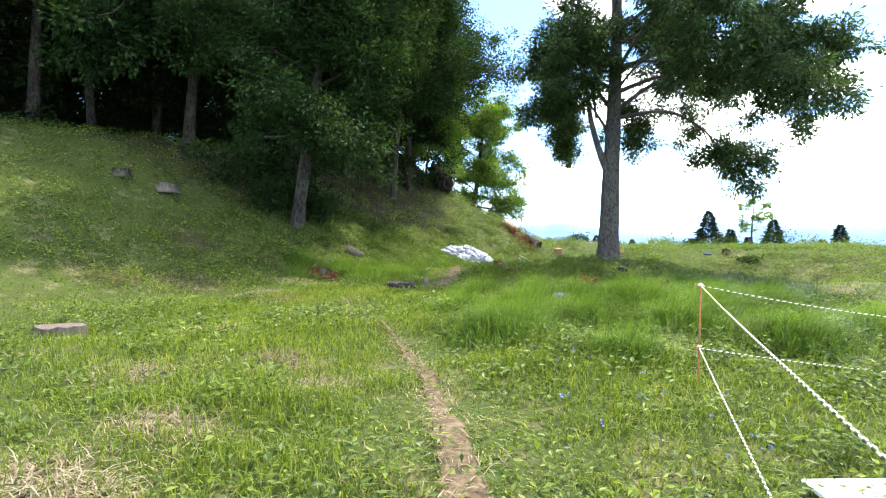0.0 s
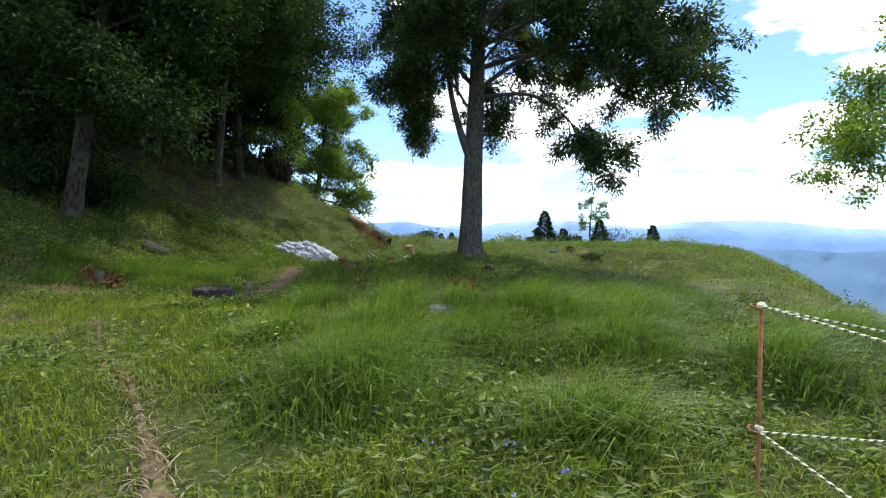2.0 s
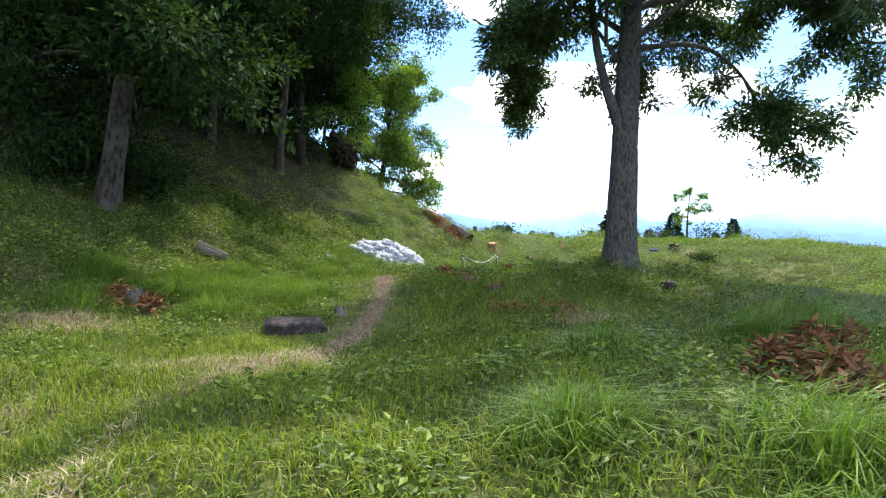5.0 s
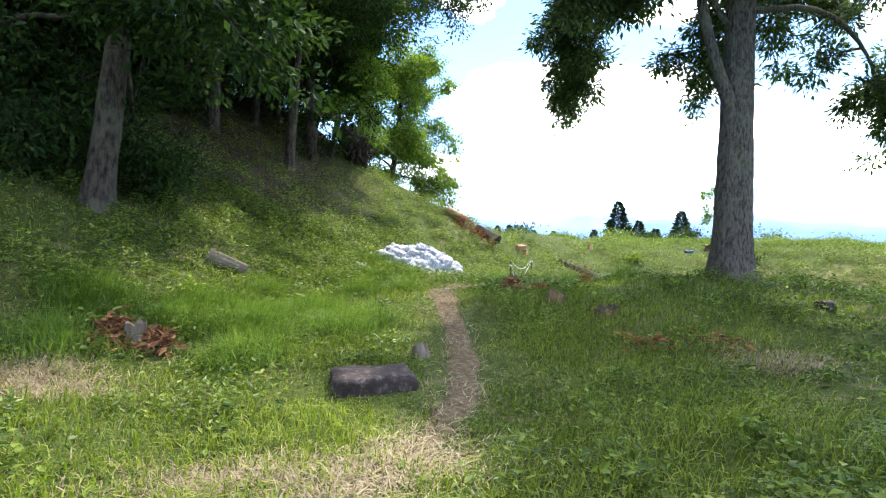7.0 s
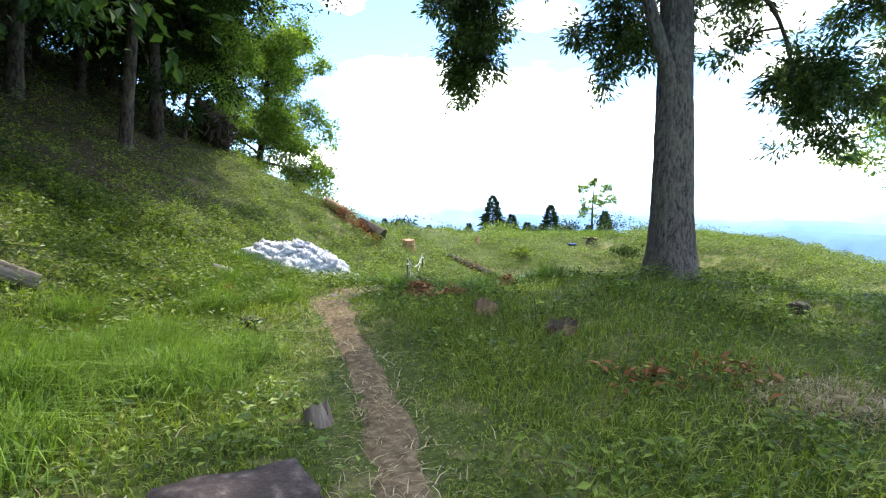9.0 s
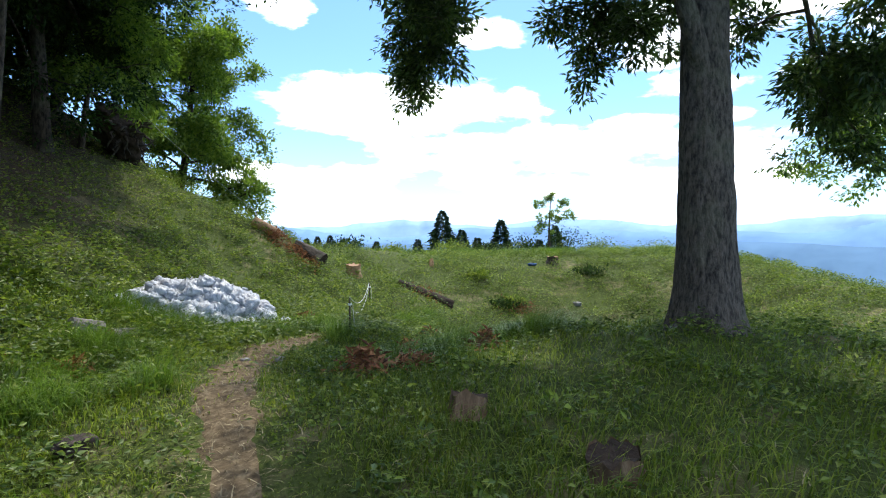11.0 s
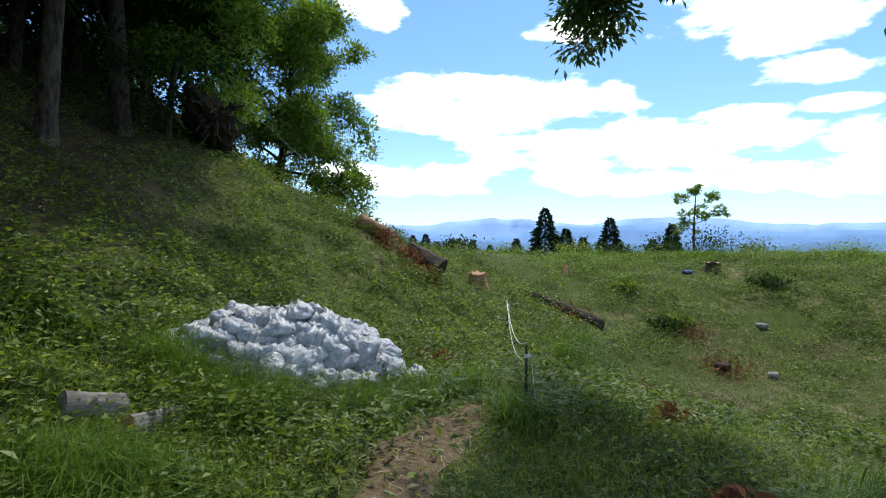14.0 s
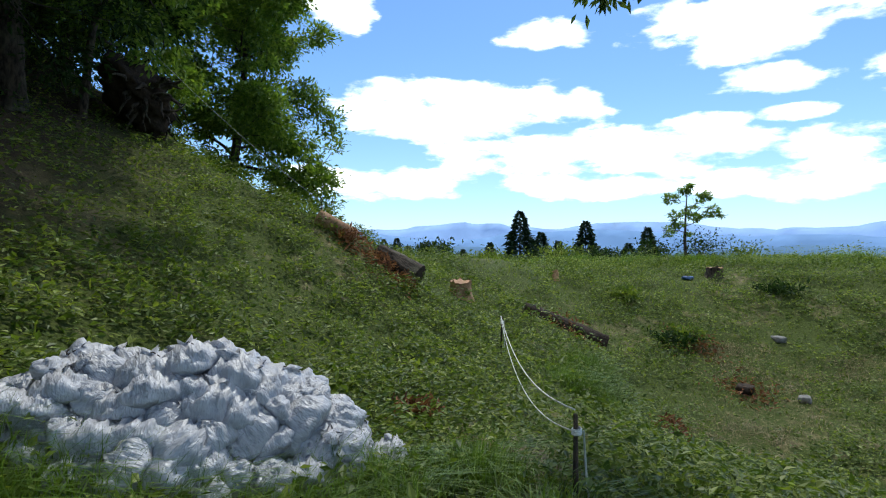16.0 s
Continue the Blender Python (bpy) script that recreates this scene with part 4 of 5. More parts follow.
build_stump(-5.05, 7.0, 0.30, 0.2, "low broad grey weathered stump in mown grass", 3, M_OLDWOOD, M_OLDWOOD, ragged=0.07)
build_stump(-9.68, 19.1, 0.36, 0.2, "low grey weathered stump on the grassy slope", 4, M_OLDWOOD, M_OLDWOOD)
build_stump(-10.93, 18.5, 0.28, 0.18, "brown weathered stump on the grassy slope", 9, M_BARK2, M_GREYWOOD)
build_stump(-0.48, 15.9, 0.09, 0.11, "small leaning brown-grey stump in grass by path", 5, M_OLDWOOD, M_OLDWOOD, tilt=14, ragged=0.3)
build_stump(2.28, 16.8, 0.16, 0.14, "low splintered brown stump in grass", 6, M_ROTWOOD, M_SOIL, tilt=12, ragged=0.2)
build_stump(2.05, 18.1, 0.15, 0.13, "low splintered brown stump in shaded grass", 7, M_ROTWOOD, M_SOIL, tilt=-8, ragged=0.2)
build_stump(7.0, 33.1, 0.25, 0.36, "pale orange sawn stump on the slope", 8, M_CUT, M_CUT, 6)
build_stump(18.2, 35.2, 0.27, 0.28, "reddish sawn stump near the meadow rim", 11, M_BARK2, M_CUT)
build_stump(11.6, 35.6, 0.1, 0.3, "thin cut sapling stump in weeds", 12, M_CUT, M_CUT, 20)
build_rock(1.95, 8.9, (0.32, 0.26, 0.2), "pale grey stone half sunk in grass", M_STONE, 2, 20, 0.48)
build_rock(-0.58, 19.35, (0.26, 0.2, 0.12), "small dark grey stone in the grass", M_DARKSTONE, 3, 40)
build_rock(-1.13, 21.7, (0.36, 0.22, 0.1), "flat mossy dark stone in grass", M_DARKSTONE, 4, 10)
build_rock(1.17, 22.15, (0.12, 0.09, 0.06), "small pale stone on the dirt path", M_STONE, 6, 10)
build_rock(1.56, 21.9, (0.14, 0.09, 0.06), "small pale stone on the dirt path", M_STONE, 7, 60)
build_rock(13.06, 30.1, (0.5, 0.35, 0.2), "brown earth clod with pale top in the hollow", M_SOIL, 8, 30)
build_rock(13.85, 29.2, (0.34, 0.24, 0.16), "pale stone lying in the hollow", M_STONE, 9, 30)
build_rock(16.15, 31.4, (0.36, 0.26, 0.16), "pale stone on the hollow's far side", M_STONE, 10, 70)
M_TARP = simple("blue_plastic_sheet", [(0.3, (0.02, 0.06, 0.16)), (0.7, (0.04, 0.10, 0.25))], 12, 0.45, 0.6, 0.03)
tarp = build_rock(17.1, 35.4, (0.4, 0.3, 0.12), "crumpled scrap of blue plastic sheet", M_TARP, 14, 20, 0.1, 0.35)
tarp.name = "plastic_sheet"
tagged(tarp, "crumpled scrap of blue plastic sheet among weeds", "plastic sheet")
build_rock(5.35, 16.3, (0.24, 0.2, 0.14), "dark grey stone below the oak", M_DARKSTONE, 11, 15)
build_log((-3.6, 20.3, hz(-3.6, 20.3) + 0.1), (-2.95, 20.35, hz(-2.95, 20.35) + 0.1), 0.15, 0.11, "broken pale brown log on the bank's foot", M_OLDWOOD, M_OLDWOOD, 3, flat=0.7)
build_log((-0.85, 23.6, hz(-0.85, 23.6) + 0.1), (-0.48, 23.85, hz(-0.48, 23.85) + 0.1), 0.13, 0.12, "split grey weathered log lying in weeds", M_GREYWOOD, M_GREYWOOD, 4, flat=0.75)
build_log((-0.38, 23.4, hz(-0.38, 23.4) + 0.09), (-0.05, 23.75, hz(-0.05, 23.75) + 0.08), 0.1, 0.11, "short grey weathered log lying in weeds", M_GREYWOOD, M_CUT, 5, flat=0.8)
build_log((5.7, 32.6, hz(5.7, 32.6) + 0.14), (5.0, 33.3, hz(5.0, 33.3) + 0.02), 0.3, 0.24, "felled trunk with dark sawn end on the slope", M_BARK2, M_SOIL, 6, "felled_trunk")
build_log((4.5, 33.5, hz(4.5, 33.5) + 0.1), (3.75, 33.9, hz(3.75, 33.9) + 0.14), 0.16, 0.19, "peeled brown trunk lying along the ridge", M_CUT, M_CUT, 7, "felled_trunk")
build_log((8.6, 32.8, hz(8.6, 32.8) + 0.04), (10.4, 31.9, hz(10.4, 31.9) + 0.04), 0.2, 0.22, "rotting dark trunk sunk in the hollow's side", M_SOIL, M_SOIL, 8, "rotting_trunk")

# dark root plate of an overturned tree on the bank's crest
bm = bmesh.new()
bmesh.ops.create_icosphere(bm, subdivisions=4, radius=1.0)
for v in bm.verts:
    c = v.co.copy()
    r = 1 + 0.42 * noise.noise(c * 1.7) + 0.34 * noise.noise(c * 3.7) + 0.2 * noise.noise(c * 8) + 0.12 * noise.noise(c * 17)
    v.co = Vector((c.x * r * 0.85 - 0.4 * c.z, c.y * r * 0.6, c.z * r * 0.72))
rp = part("root_plate", bm, M_SOIL)
rp.matrix_world = pose(-0.15, 37.2, hz(-0.15, 37.2) + 0.95, 0, 20, 20)
tagged(rp, "dark overhanging root plate of an overturned tree", "roots")
rr = np.random.default_rng(77)
for k in range(30):
    root_line = Tubes()
    d0 = unit(rr.normal(size=3) * np.array([1, 0.8, 0.9]) + np.array([0.3, -0.5, -0.1]))
    root_line.add(bent(d0 * 0.55, d0, rr.uniform(0.5, 1.0), 6, -0.12, 0.35, rr), np.linspace(0.06, 0.012, 7), 6, 0.15)
    link_mesh("root", root_line.mesh("root", M_BARK2), rp)


def box_part(name, size, m, mat, parent=None, label="", bevel=0.006):
    bm = bmesh.new()
    bmesh.ops.create_cube(bm, size=1.0, matrix=Matrix.Diagonal((*size, 1)))
    bmesh.ops.bevel(bm, geom=bm.edges[:], offset=bevel, segments=1, affect="EDGES")
    ob = part(name, bm, mat, parent, label, False)
    ob.matrix_local = m
    return ob


sl = box_part("board", (0.28, 0.04, 0.3), pose(0.3, 37.1, hz(0.3, 37.1) + 0.16, 10, 0, 15), M_SOIL)
tagged(sl, "small dark board below the root plate", "board")

# shelter with a pale metal roof among the trees
sh = new("shed")
sh.location = (-7.4, 34.8, hz(-7.4, 34.8))
box_part("wall", (2.6, 2.2, 1.9), pose(0, 0, 0.9), M_GREYWOOD, sh)
for sy in (-1, 1):
    box_part("roof", (3.0, 1.5, 0.05), pose(0, sy * 0.66, 2.15, -sy * 24), M_STEEL, sh, "pale grey corrugated metal roof")
tagged(sh, "small grey shed with metal roof among trees", "shed")

# ---- ropes and posts ----
M_ROPE_D = simple("dark_rope_strand", [(0.3, (0.05, 0.06, 0.03)), (0.7, (0.12, 0.12, 0.06))], 60, 0.7, 0.2)
M_ROPE_L = simple("pale_rope_strand", [(0.3, (0.62, 0.60, 0.36)), (0.7, (0.80, 0.78, 0.58))], 60, 0.7, 0.2)


def build_rope(a, b, sag, r, label, striped=True, plain=M_ROPE_W, pitch=0.055):
    a, b = np.array(a), np.array(b)
    L = np.linalg.norm(b - a)
    n = int(L / (pitch / 4)) if striped else 40
    t = np.linspace(0, 1, n)
    pts = a + (b - a) * t[:, None]
    pts[:, 2] -= sag * 4 * t * (1 - t)
    tb = Tubes()
    sides = 6
    tb.add(pts, np.full(n, r) * (1 + (0.16 * np.cos(t * L / pitch * 4 * np.pi) if striped else 0)), sides)
    me = tb.mesh("rope", M_ROPE_L if striped else plain)
    if striped:
        me.materials.append(M_ROPE_D)
        idx = np.zeros(len(me.polygons), dtype=np.int32)
        q = np.arange((n - 1) * sides)
        ring, side = q // sides, q % sides
        idx[: len(q)] = ((ring / 4.0 + side / sides) % 1.0 > 0.55).astype(np.int32)
        me.polygons.foreach_set("material_index", idx)
    ob = new("rope", me)
    return tagged(ob, label, "rope")


def build_rod(x, y, top, lean=(0, 0)):
    """A rusty steel bar with two rope eyes."""
    root = new("fence_post")
    z0 = hz(x, y) - 0.2
    root.location = (x, y, z0)
    tb = Tubes()
    hgt = top - z0
    tb.add([(0, 0, 0), (lean[0] * 0.5, lean[1] * 0.5, hgt * 0.5), (lean[0], lean[1], hgt)], [0.009, 0.009, 0.009], 8)
    link_mesh("bar", tb.mesh("bar", M_RUST), root)
    for zz in (hgt - 0.015, hgt - 0.58):
        eye = Tubes()
        a = np.linspace(0, 2 * np.pi, 15)
        eye.add(np.stack([lean[0] * zz / hgt - 0.03 + 0.022 * np.cos(a), 0.022 * np.sin(a), zz + 0.01 * np.sin(a)], -1), np.full(15, 0.0045), 6)
        link_mesh("rope_eye", eye.mesh("rope_eye", M_RUST), root)
        kn = bmesh.new()
        bmesh.ops.create_icosphere(kn, subdivisions=2, radius=0.02, matrix=Matrix.Translation((lean[0] * zz / hgt, 0, zz)))
        displaced(kn, 0.008, 60, 2)
        part("rope_knot", kn, M_ROPE_L, root)
    return tagged(root, "thin rusty steel fence bar with rope eyes", "post", "rope fence posts")


build_rod(2.32, 4.82, 1.20)
build_rod(0.28, -0.75, 1.05)
build_rod(7.0, 4.5, 0.95)
ROPE_LABEL = "yellow and black twisted guard rope between posts"
build_rope((2.32, 4.82, 1.185), (0.28, -0.75, 1.0), 0.03, 0.006, ROPE_LABEL)
build_rope((2.32, 4.82, 0.605), (0.28, -0.75, 0.44), 0.02, 0.006, ROPE_LABEL)
build_rope((2.32, 4.82, 1.185), (7.0, 4.5, 0.92), 0.16, 0.006, ROPE_LABEL)
build_rope((2.32, 4.82, 0.605), (7.0, 4.5, 0.42), 0.1, 0.006, ROPE_LABEL)

sign = new("sign_board")
sign.matrix_world = pose(2.5, 2.5, hz(2.5, 2.5) + 0.07, -84, 0, 4)
box_part("panel", (0.95, 0.03, 0.6), pose(0, 0, 0.1), M_BOARD, sign)
for k, (w, z) in enumerate([(0.3, 0.26), (0.5, 0.18)]):
    box_part("dark_bar", (w, 0.004, 0.025), pose(-0.1 + 0.1 * k, -0.018, z, 0, 20 * k - 10, 0), M_STEEL, sign, "thin dark bar across the panel", 0.001)
for sx in (-0.35, 0.35):
    box_part("leg", (0.04, 0.04, 0.16), pose(sx, 0.07, 0.1, 90), M_GREYWOOD, sign)
tagged(sign, "white sign board tilted low in the grass", "sign")


def build_stake(x, y, h, label, seed):
    root = new("rope_stake")
    root.matrix_world = pose(x, y, hz(x, y) - 0.15, 2, -2, seed * 30)
    tb = Tubes()
    tb.add([(0, 0, 0), (0.005, 0, h * 0.5), (0, 0.01, h + 0.15)], [0.019, 0.018, 0.015], 9, 0.08)
    link_mesh("stake", tb.mesh("stake", M_BARK2), root)
    coil = Tubes()
    a = np.linspace(0, 8 * np.pi, 60)
    coil.add(np.stack([0.029 * np.cos(a), 0.029 * np.sin(a), h + 0.02 + 0.005 * a / np.pi], -1), np.full(60, 0.006), 5)
    link_mesh("rope_coil", coil.mesh("rope_coil", M_ROPE_W), root)
    tail = Tubes()
    tail.add([(0.04, -0.03, h + 0.04), (0.06, -0.05, h * 0.6), (0.09, -0.06, 0.18)], [0.007, 0.007, 0.006], 5)
    link_mesh("rope_end", tail.mesh("rope_end", M_ROPE_W), root)
    return tagged(root, label, "stake", "rope stakes")


s1 = (3.35, 24.0)
s2 = (6.2, 29.8)
z1, z2 = hz(*s1) + 0.62, hz(*s2) + 0.7
build_stake(*s1, 0.62, "dark wooden stake with white rope coiled on it", 1)
build_stake(*s2, 0.7, "dark wooden stake with white rope on the slope", 2)
build_rope((s1[0], s1[1], z1 + 0.02), (s2[0], s2[1], z2), 0.3, 0.006, "slack white rope strung between two stakes", False)
build_rope((s1[0], s1[1], z1 - 0.12), (s2[0], s2[1], z2 - 0.05), 0.42, 0.005, "slack white rope strung between two stakes", False)
build_stake(3.8, 33.9, 0.5, "thin dark stake at the ridge top", 3)
build_rope((3.8, 33.9, hz(3.8, 33.9) + 0.5), (-2.0, 37.6, hz(-2.0, 37.6) + 3.4), 0.3, 0.006, "dark guy wire from the ridge into the trees", False, M_STEEL)

# ---- dead leaves ----


def dead_heap(x, y, r, h, n, label, seed):
    rng = np.random.default_rng(seed)
    p = rng.normal(size=(n, 2)) * r * 0.45
    X, Y = x + p[:, 0], y + p[:, 1]
    Z = height(X, Y) + 0.03 + h * np.exp(-(p ** 2).sum(1) / r ** 2 * 2) * rng.uniform(0.2, 1.0, n)
    L = rng.uniform(0.07, 0.18, n)
    ob = new("dead_foliage", leaf_mesh("dead_foliage", np.stack([X, Y, Z], -1), rng.normal(size=(n, 3)) * np.array([1, 1, 0.6]), L, L * 0.34, M_DEAD, 0.4))
    tagged(ob, label, "dead leaves", kind="stuff")


HEAPS = [(-3.85, 16.55, 0.3, 0.34, 320), (-3.35, 16.4, 0.2, 0.26, 150), (2.8, 11.1, 0.2, 0.3, 300), (3.05, 11.05, 0.2, 0.3, 300), (2.68, 10.3, 0.26, 0.3, 280), (4.75, 12.6, 0.24, 0.32, 320), (5.05, 12.4, 0.24, 0.28, 240), (2.0, 20.0, 0.3, 0.26, 260), (2.45, 19.9, 0.26, 0.16, 180),
                                     (3.0, 21.0, 0.22, 0.22, 160), (3.55, 20.0, 0.2, 0.22, 140), (3.25, 26.5, 0.34, 0.08, 170), (-1.55, 21.8, 0.3, 0.16, 160), (-0.7, 21.9, 0.22, 0.12, 100), (2.1, 15.5, 0.3, 0.06, 60), (4.45, 23.0, 0.22, 0.16, 120), (2.75, 15.2, 0.4, 0.05, 50), (-2.3, 19.6, 0.35, 0.12, 200), (9.6, 32.4, 0.8, 0.2, 240), (13.6, 32.0, 0.9, 0.22, 320), (9.0, 28.5, 0.3, 0.3, 200), (4.4, 33.2, 0.5, 0.4, 300), (4.9, 32.5, 0.5, 0.4, 260), (5.3, 32.2, 0.3, 0.35, 120), (13.0, 30.0, 0.9, 0.12, 260)]
for i, (x, y, r, h, n) in enumerate(HEAPS):
    dead_heap(x, y, r, h, n, "heap of withered red-brown leaves and cut stems", 700 + i)

# ---- grass ----


def blades(name, X, Y, H, W, lean, mat, label, category, seed, flatten=0.0):
    """Curved tapering blades, three triangles each."""
    rng = np.random.default_rng(seed)
    n = len(X)
    Z = height(X, Y) - 0.015
    az = rng.uniform(0, 2 * np.pi, n)
    d = np.stack([np.cos(az), np.sin(az), np.zeros(n)], -1)
    s = np.stack([-np.sin(az), np.cos(az), np.zeros(n)], -1)
    base = np.stack([X, Y, Z], -1)
    k = (lean * rng.uniform(0.3, 1.6, n))[:, None]
    Hc, Wc = H[:, None], W[:, None] * 0.5
    upv = np.array([0, 0, 1.0])
    mid = base + d * Hc * 0.30 * k + upv * Hc * (0.58 - 0.12 * k) * (1 - flatten)
    tip = base + d * Hc * 0.85 * k + upv * Hc * np.clip(1.0 - 0.42 * k, 0.15, 1) * (1 - flatten)
    tw = rng.uniform(-0.6, 0.6, n)[:, None]
    s2 = s * np.cos(tw) + d * np.sin(tw)
    v = np.stack([base - s * Wc, base + s * Wc, mid + s2 * Wc * 0.85, mid - s2 * Wc * 0.85, tip], 1).reshape(-1, 3)
    i = np.arange(n)[:, None] * 5
    ob = new(name, mesh_np(name, v, [i + np.array([[0, 1, 2, 3]]), i + np.array([[3, 2, 4]])], mat))
    return tagged(ob, label, category, kind="stuff")


def scatter(n, x0, x1, y0, y1, seed, keep):
    rng = np.random.default_rng(seed)
    X, Y = rng.uniform(x0, x1, n), rng.uniform(y0, y1, n)
    k = rng.uniform(0, 1, n) < keep(X, Y)
    return X[k], Y[k], np.random.default_rng(seed + 1)


STRAW = [(-1.7, 5.5, 0.6, 0.4), (-2.0, 3.7, 0.4, 0.3), (-8.1, 16.5, 0.9, 0.6), (-5.84, 17.1, 0.7, 0.5), (-4.2, 15.4, 0.8, 0.5), (-2.2, 2.7, 0.5, 0.4), (-1.2, 4.7, 0.4, 0.3), (-1.4, 12.9, 0.4, 0.4), (-2.9, 5.0, 0.5, 0.4), (-6.5, 14.0, 0.9, 0.7), (-8.0, 13.2, 0.8, 0.6), (-4.2, 15.2, 0.8, 0.5), (-3.4, 11.8, 0.7, 0.6), (-2.7, 10.0, 0.7, 0.6), (-7.5, 16.5, 0.9, 0.7), (0.85, 6.4, 0.25, 0.25), (2.3, 6.2, 0.35, 0.3),
         (12.6, 29.2, 2.4, 1.5), (10.6, 28.4, 1.6, 0.9), (13.9, 31.0, 1.6, 0.7), (3.0, 14.6, 0.6, 0.5), (3.6, 25.3, 0.5, 0.8), (-0.9, 13.4, 0.5, 0.4), (-2.2, 13.2, 0.7, 0.4), (15.5, 27.0, 1.6, 1.2), (15.0, 30.0, 1.4, 0.9), (16.7, 29.5, 0.9, 0.6), (14.2, 31.6, 0.9, 0.4), (-4.4, 13.0, 0.7, 0.5), (-3.2, 7.2, 0.5, 0.35)]


def strawness(x, y):
    f = np.zeros(np.shape(x))
    for sx, sy, ra, rb in STRAW:
        f = np.maximum(f, np.exp(-(((x - sx) / ra) ** 2 + ((y - sy) / rb) ** 2)))
    return f


TUFTS = [(0.5, 24.8, 0.6), (-0.15, 25.1, 0.6), (1.2, 24.75, 0.5), (1.9, 24.8, 0.4), (0.9, 24.5, 0.6), (-2.5, 17.0, 0.8), (-3.1, 18.3, 0.9), (-1.6, 18.7, 0.7), (-2.4, 16.0, 0.6), (-3.4, 17.3, 0.8), (-4.4, 17.6, 0.8), (-4.2, 16.4, 0.7), (-0.9, 17.6, 0.5), (-2.4, 19.6, 0.6), (-0.9, 20.4, 0.6), (0.1, 24.5, 0.75), (0.8, 24.3, 0.75), (1.5, 24.35, 0.65), (-0.2, 24.9, 0.5), (2.2, 24.9, 0.4), (1.9, 5.6, 0.6), (1.6, 9.3, 0.6), (0.7, 6.6, 0.9), (1.1, 7.3, 0.9), (1.9, 7.6, 0.8), (2.9, 8.4, 1.0), (3.2, 7.2, 0.9), (1.2, 8.5, 0.7), (4.5, 9.0, 1.1), (5.6, 9.6, 1.0), (6.2, 10.6, 0.9), (0.2, 8.3, 0.6), (5.2, 12.8, 0.9), (5.9, 14.0, 1.0), (4.6, 13.2, 0.7), (2.2, 9.0, 0.5),
         (0.6, 10.0, 0.5), (3.6, 9.4, 0.9), (3.9, 8.2, 0.9), (5.0, 10.2, 0.9), (-0.5, 22.6, 0.8), (-1.3, 21.5, 0.8), (2.9, 23.7, 0.6), (3.0, 24.7, 0.5), (0.3, 24.0, 0.7), (2.6, 20.1, 0.8), (3.4, 20.4, 0.8), (4.4, 20.2, 0.7), (-1.4, 17.0, 0.7), (-2.0, 18.0, 0.8), (0.0, 20.6, 0.4), (1.8, 12.0, 0.5), (1.6, 24.1, 0.5), (2.3, 24.4, 0.4), (6.8, 8.0, 1.0), (5.8, 7.0, 0.9), (4.2, 6.4, 0.8), (7.5, 29.0, 0.9), (8.5, 30.0, 0.8)]


def tuftness(x, y):
    f = np.zeros(np.shape(x))
    for sx, sy, r in TUFTS:
        f = np.maximum(f, np.exp(-((x - sx) ** 2 + (y - sy) ** 2) / (r * 0.6) ** 2))
    return f


def deadness(x, y):
    f = np.zeros(np.shape(x))
    for sx, sy, r, h, n in HEAPS:
        if h < 0.15:
            continue
        f = np.maximum(f, np.exp(-(((x - sx) / (1.5 * r)) ** 2 + ((y - sy) / (1.5 * r)) ** 2)))
    return f


def bare(x, y):
    """How much grass a place bears, 0 on the trodden path."""
    return smooth01((path_distance(x, y) + 0.09) / 0.14) * (1 - 0.85 * strawness(x, y)) * (1 - 0.9 * deadness(x, y))


# short turf near the path
X, Y, rng = scatter(440000, -8, 8, 0.8, 25.5, 11, lambda x, y: (0.10 + 0.9 * np.exp(-(path_distance(x, y) / 3.2) ** 2)) * (0.12 + bare(x, y)) * np.clip(1.25 - 0.022 * y, 0.5, 1))
hh = (0.07 + 0.10 * smooth01(vnoise(X, Y, 0.6, 21) * 0.7 + 0.5) + 0.05 * vnoise(X, Y, 2.2, 22)) * rng.uniform(0.5, 1.5, len(X)) * (0.62 + 0.38 * smooth01(path_distance(X, Y) / 0.8))
blades("grass", X, Y, np.clip(hh, 0.03, 0.4), rng.uniform(0.006, 0.013, len(X)), 0.8, M_GRASS, "short green meadow grass", "grass", 12)
# long grass in tufts
X, Y, rng = scatter(1100000, -5.5, 9, 4, 31, 31, lambda x, y: 1.0 * tuftness(x, y) ** 1.2 * (1 - deadness(x, y)) ** 2 * smooth01((path_distance(x, y) + 0.05) / 0.4))
hh = rng.uniform(0.3, 0.78, len(X)) * (0.55 + 0.45 * tuftness(X, Y))
blades("long_grass", X, Y, hh, rng.uniform(0.005, 0.011, len(X)), 0.95, M_LONG, "long arching green grass in tufts", "grass", 32)
# coarser grass further off
X, Y, rng = scatter(150000, -24, 34, 6, 48, 41, lambda x, y: 0.6 * smooth01((path_distance(x, y) - 2.5) / 3) * (0.08 + bare(x, y)) * (0.55 + 0.45 * vnoise(x, y, 0.5, 9)) * smooth01((19 - (0.6 * y - 0.8 * x)) / 3))
hh = (0.08 + 0.10 * smooth01(vnoise(X, Y, 0.4, 23) * 0.7 + 0.5)) * rng.uniform(0.5, 1.5, len(X))
blades("rough_grass", X, Y, hh, rng.uniform(0.012, 0.028, len(X)), 0.8, M_GRASS, "rough green grass on the hillside", "grass", 42)
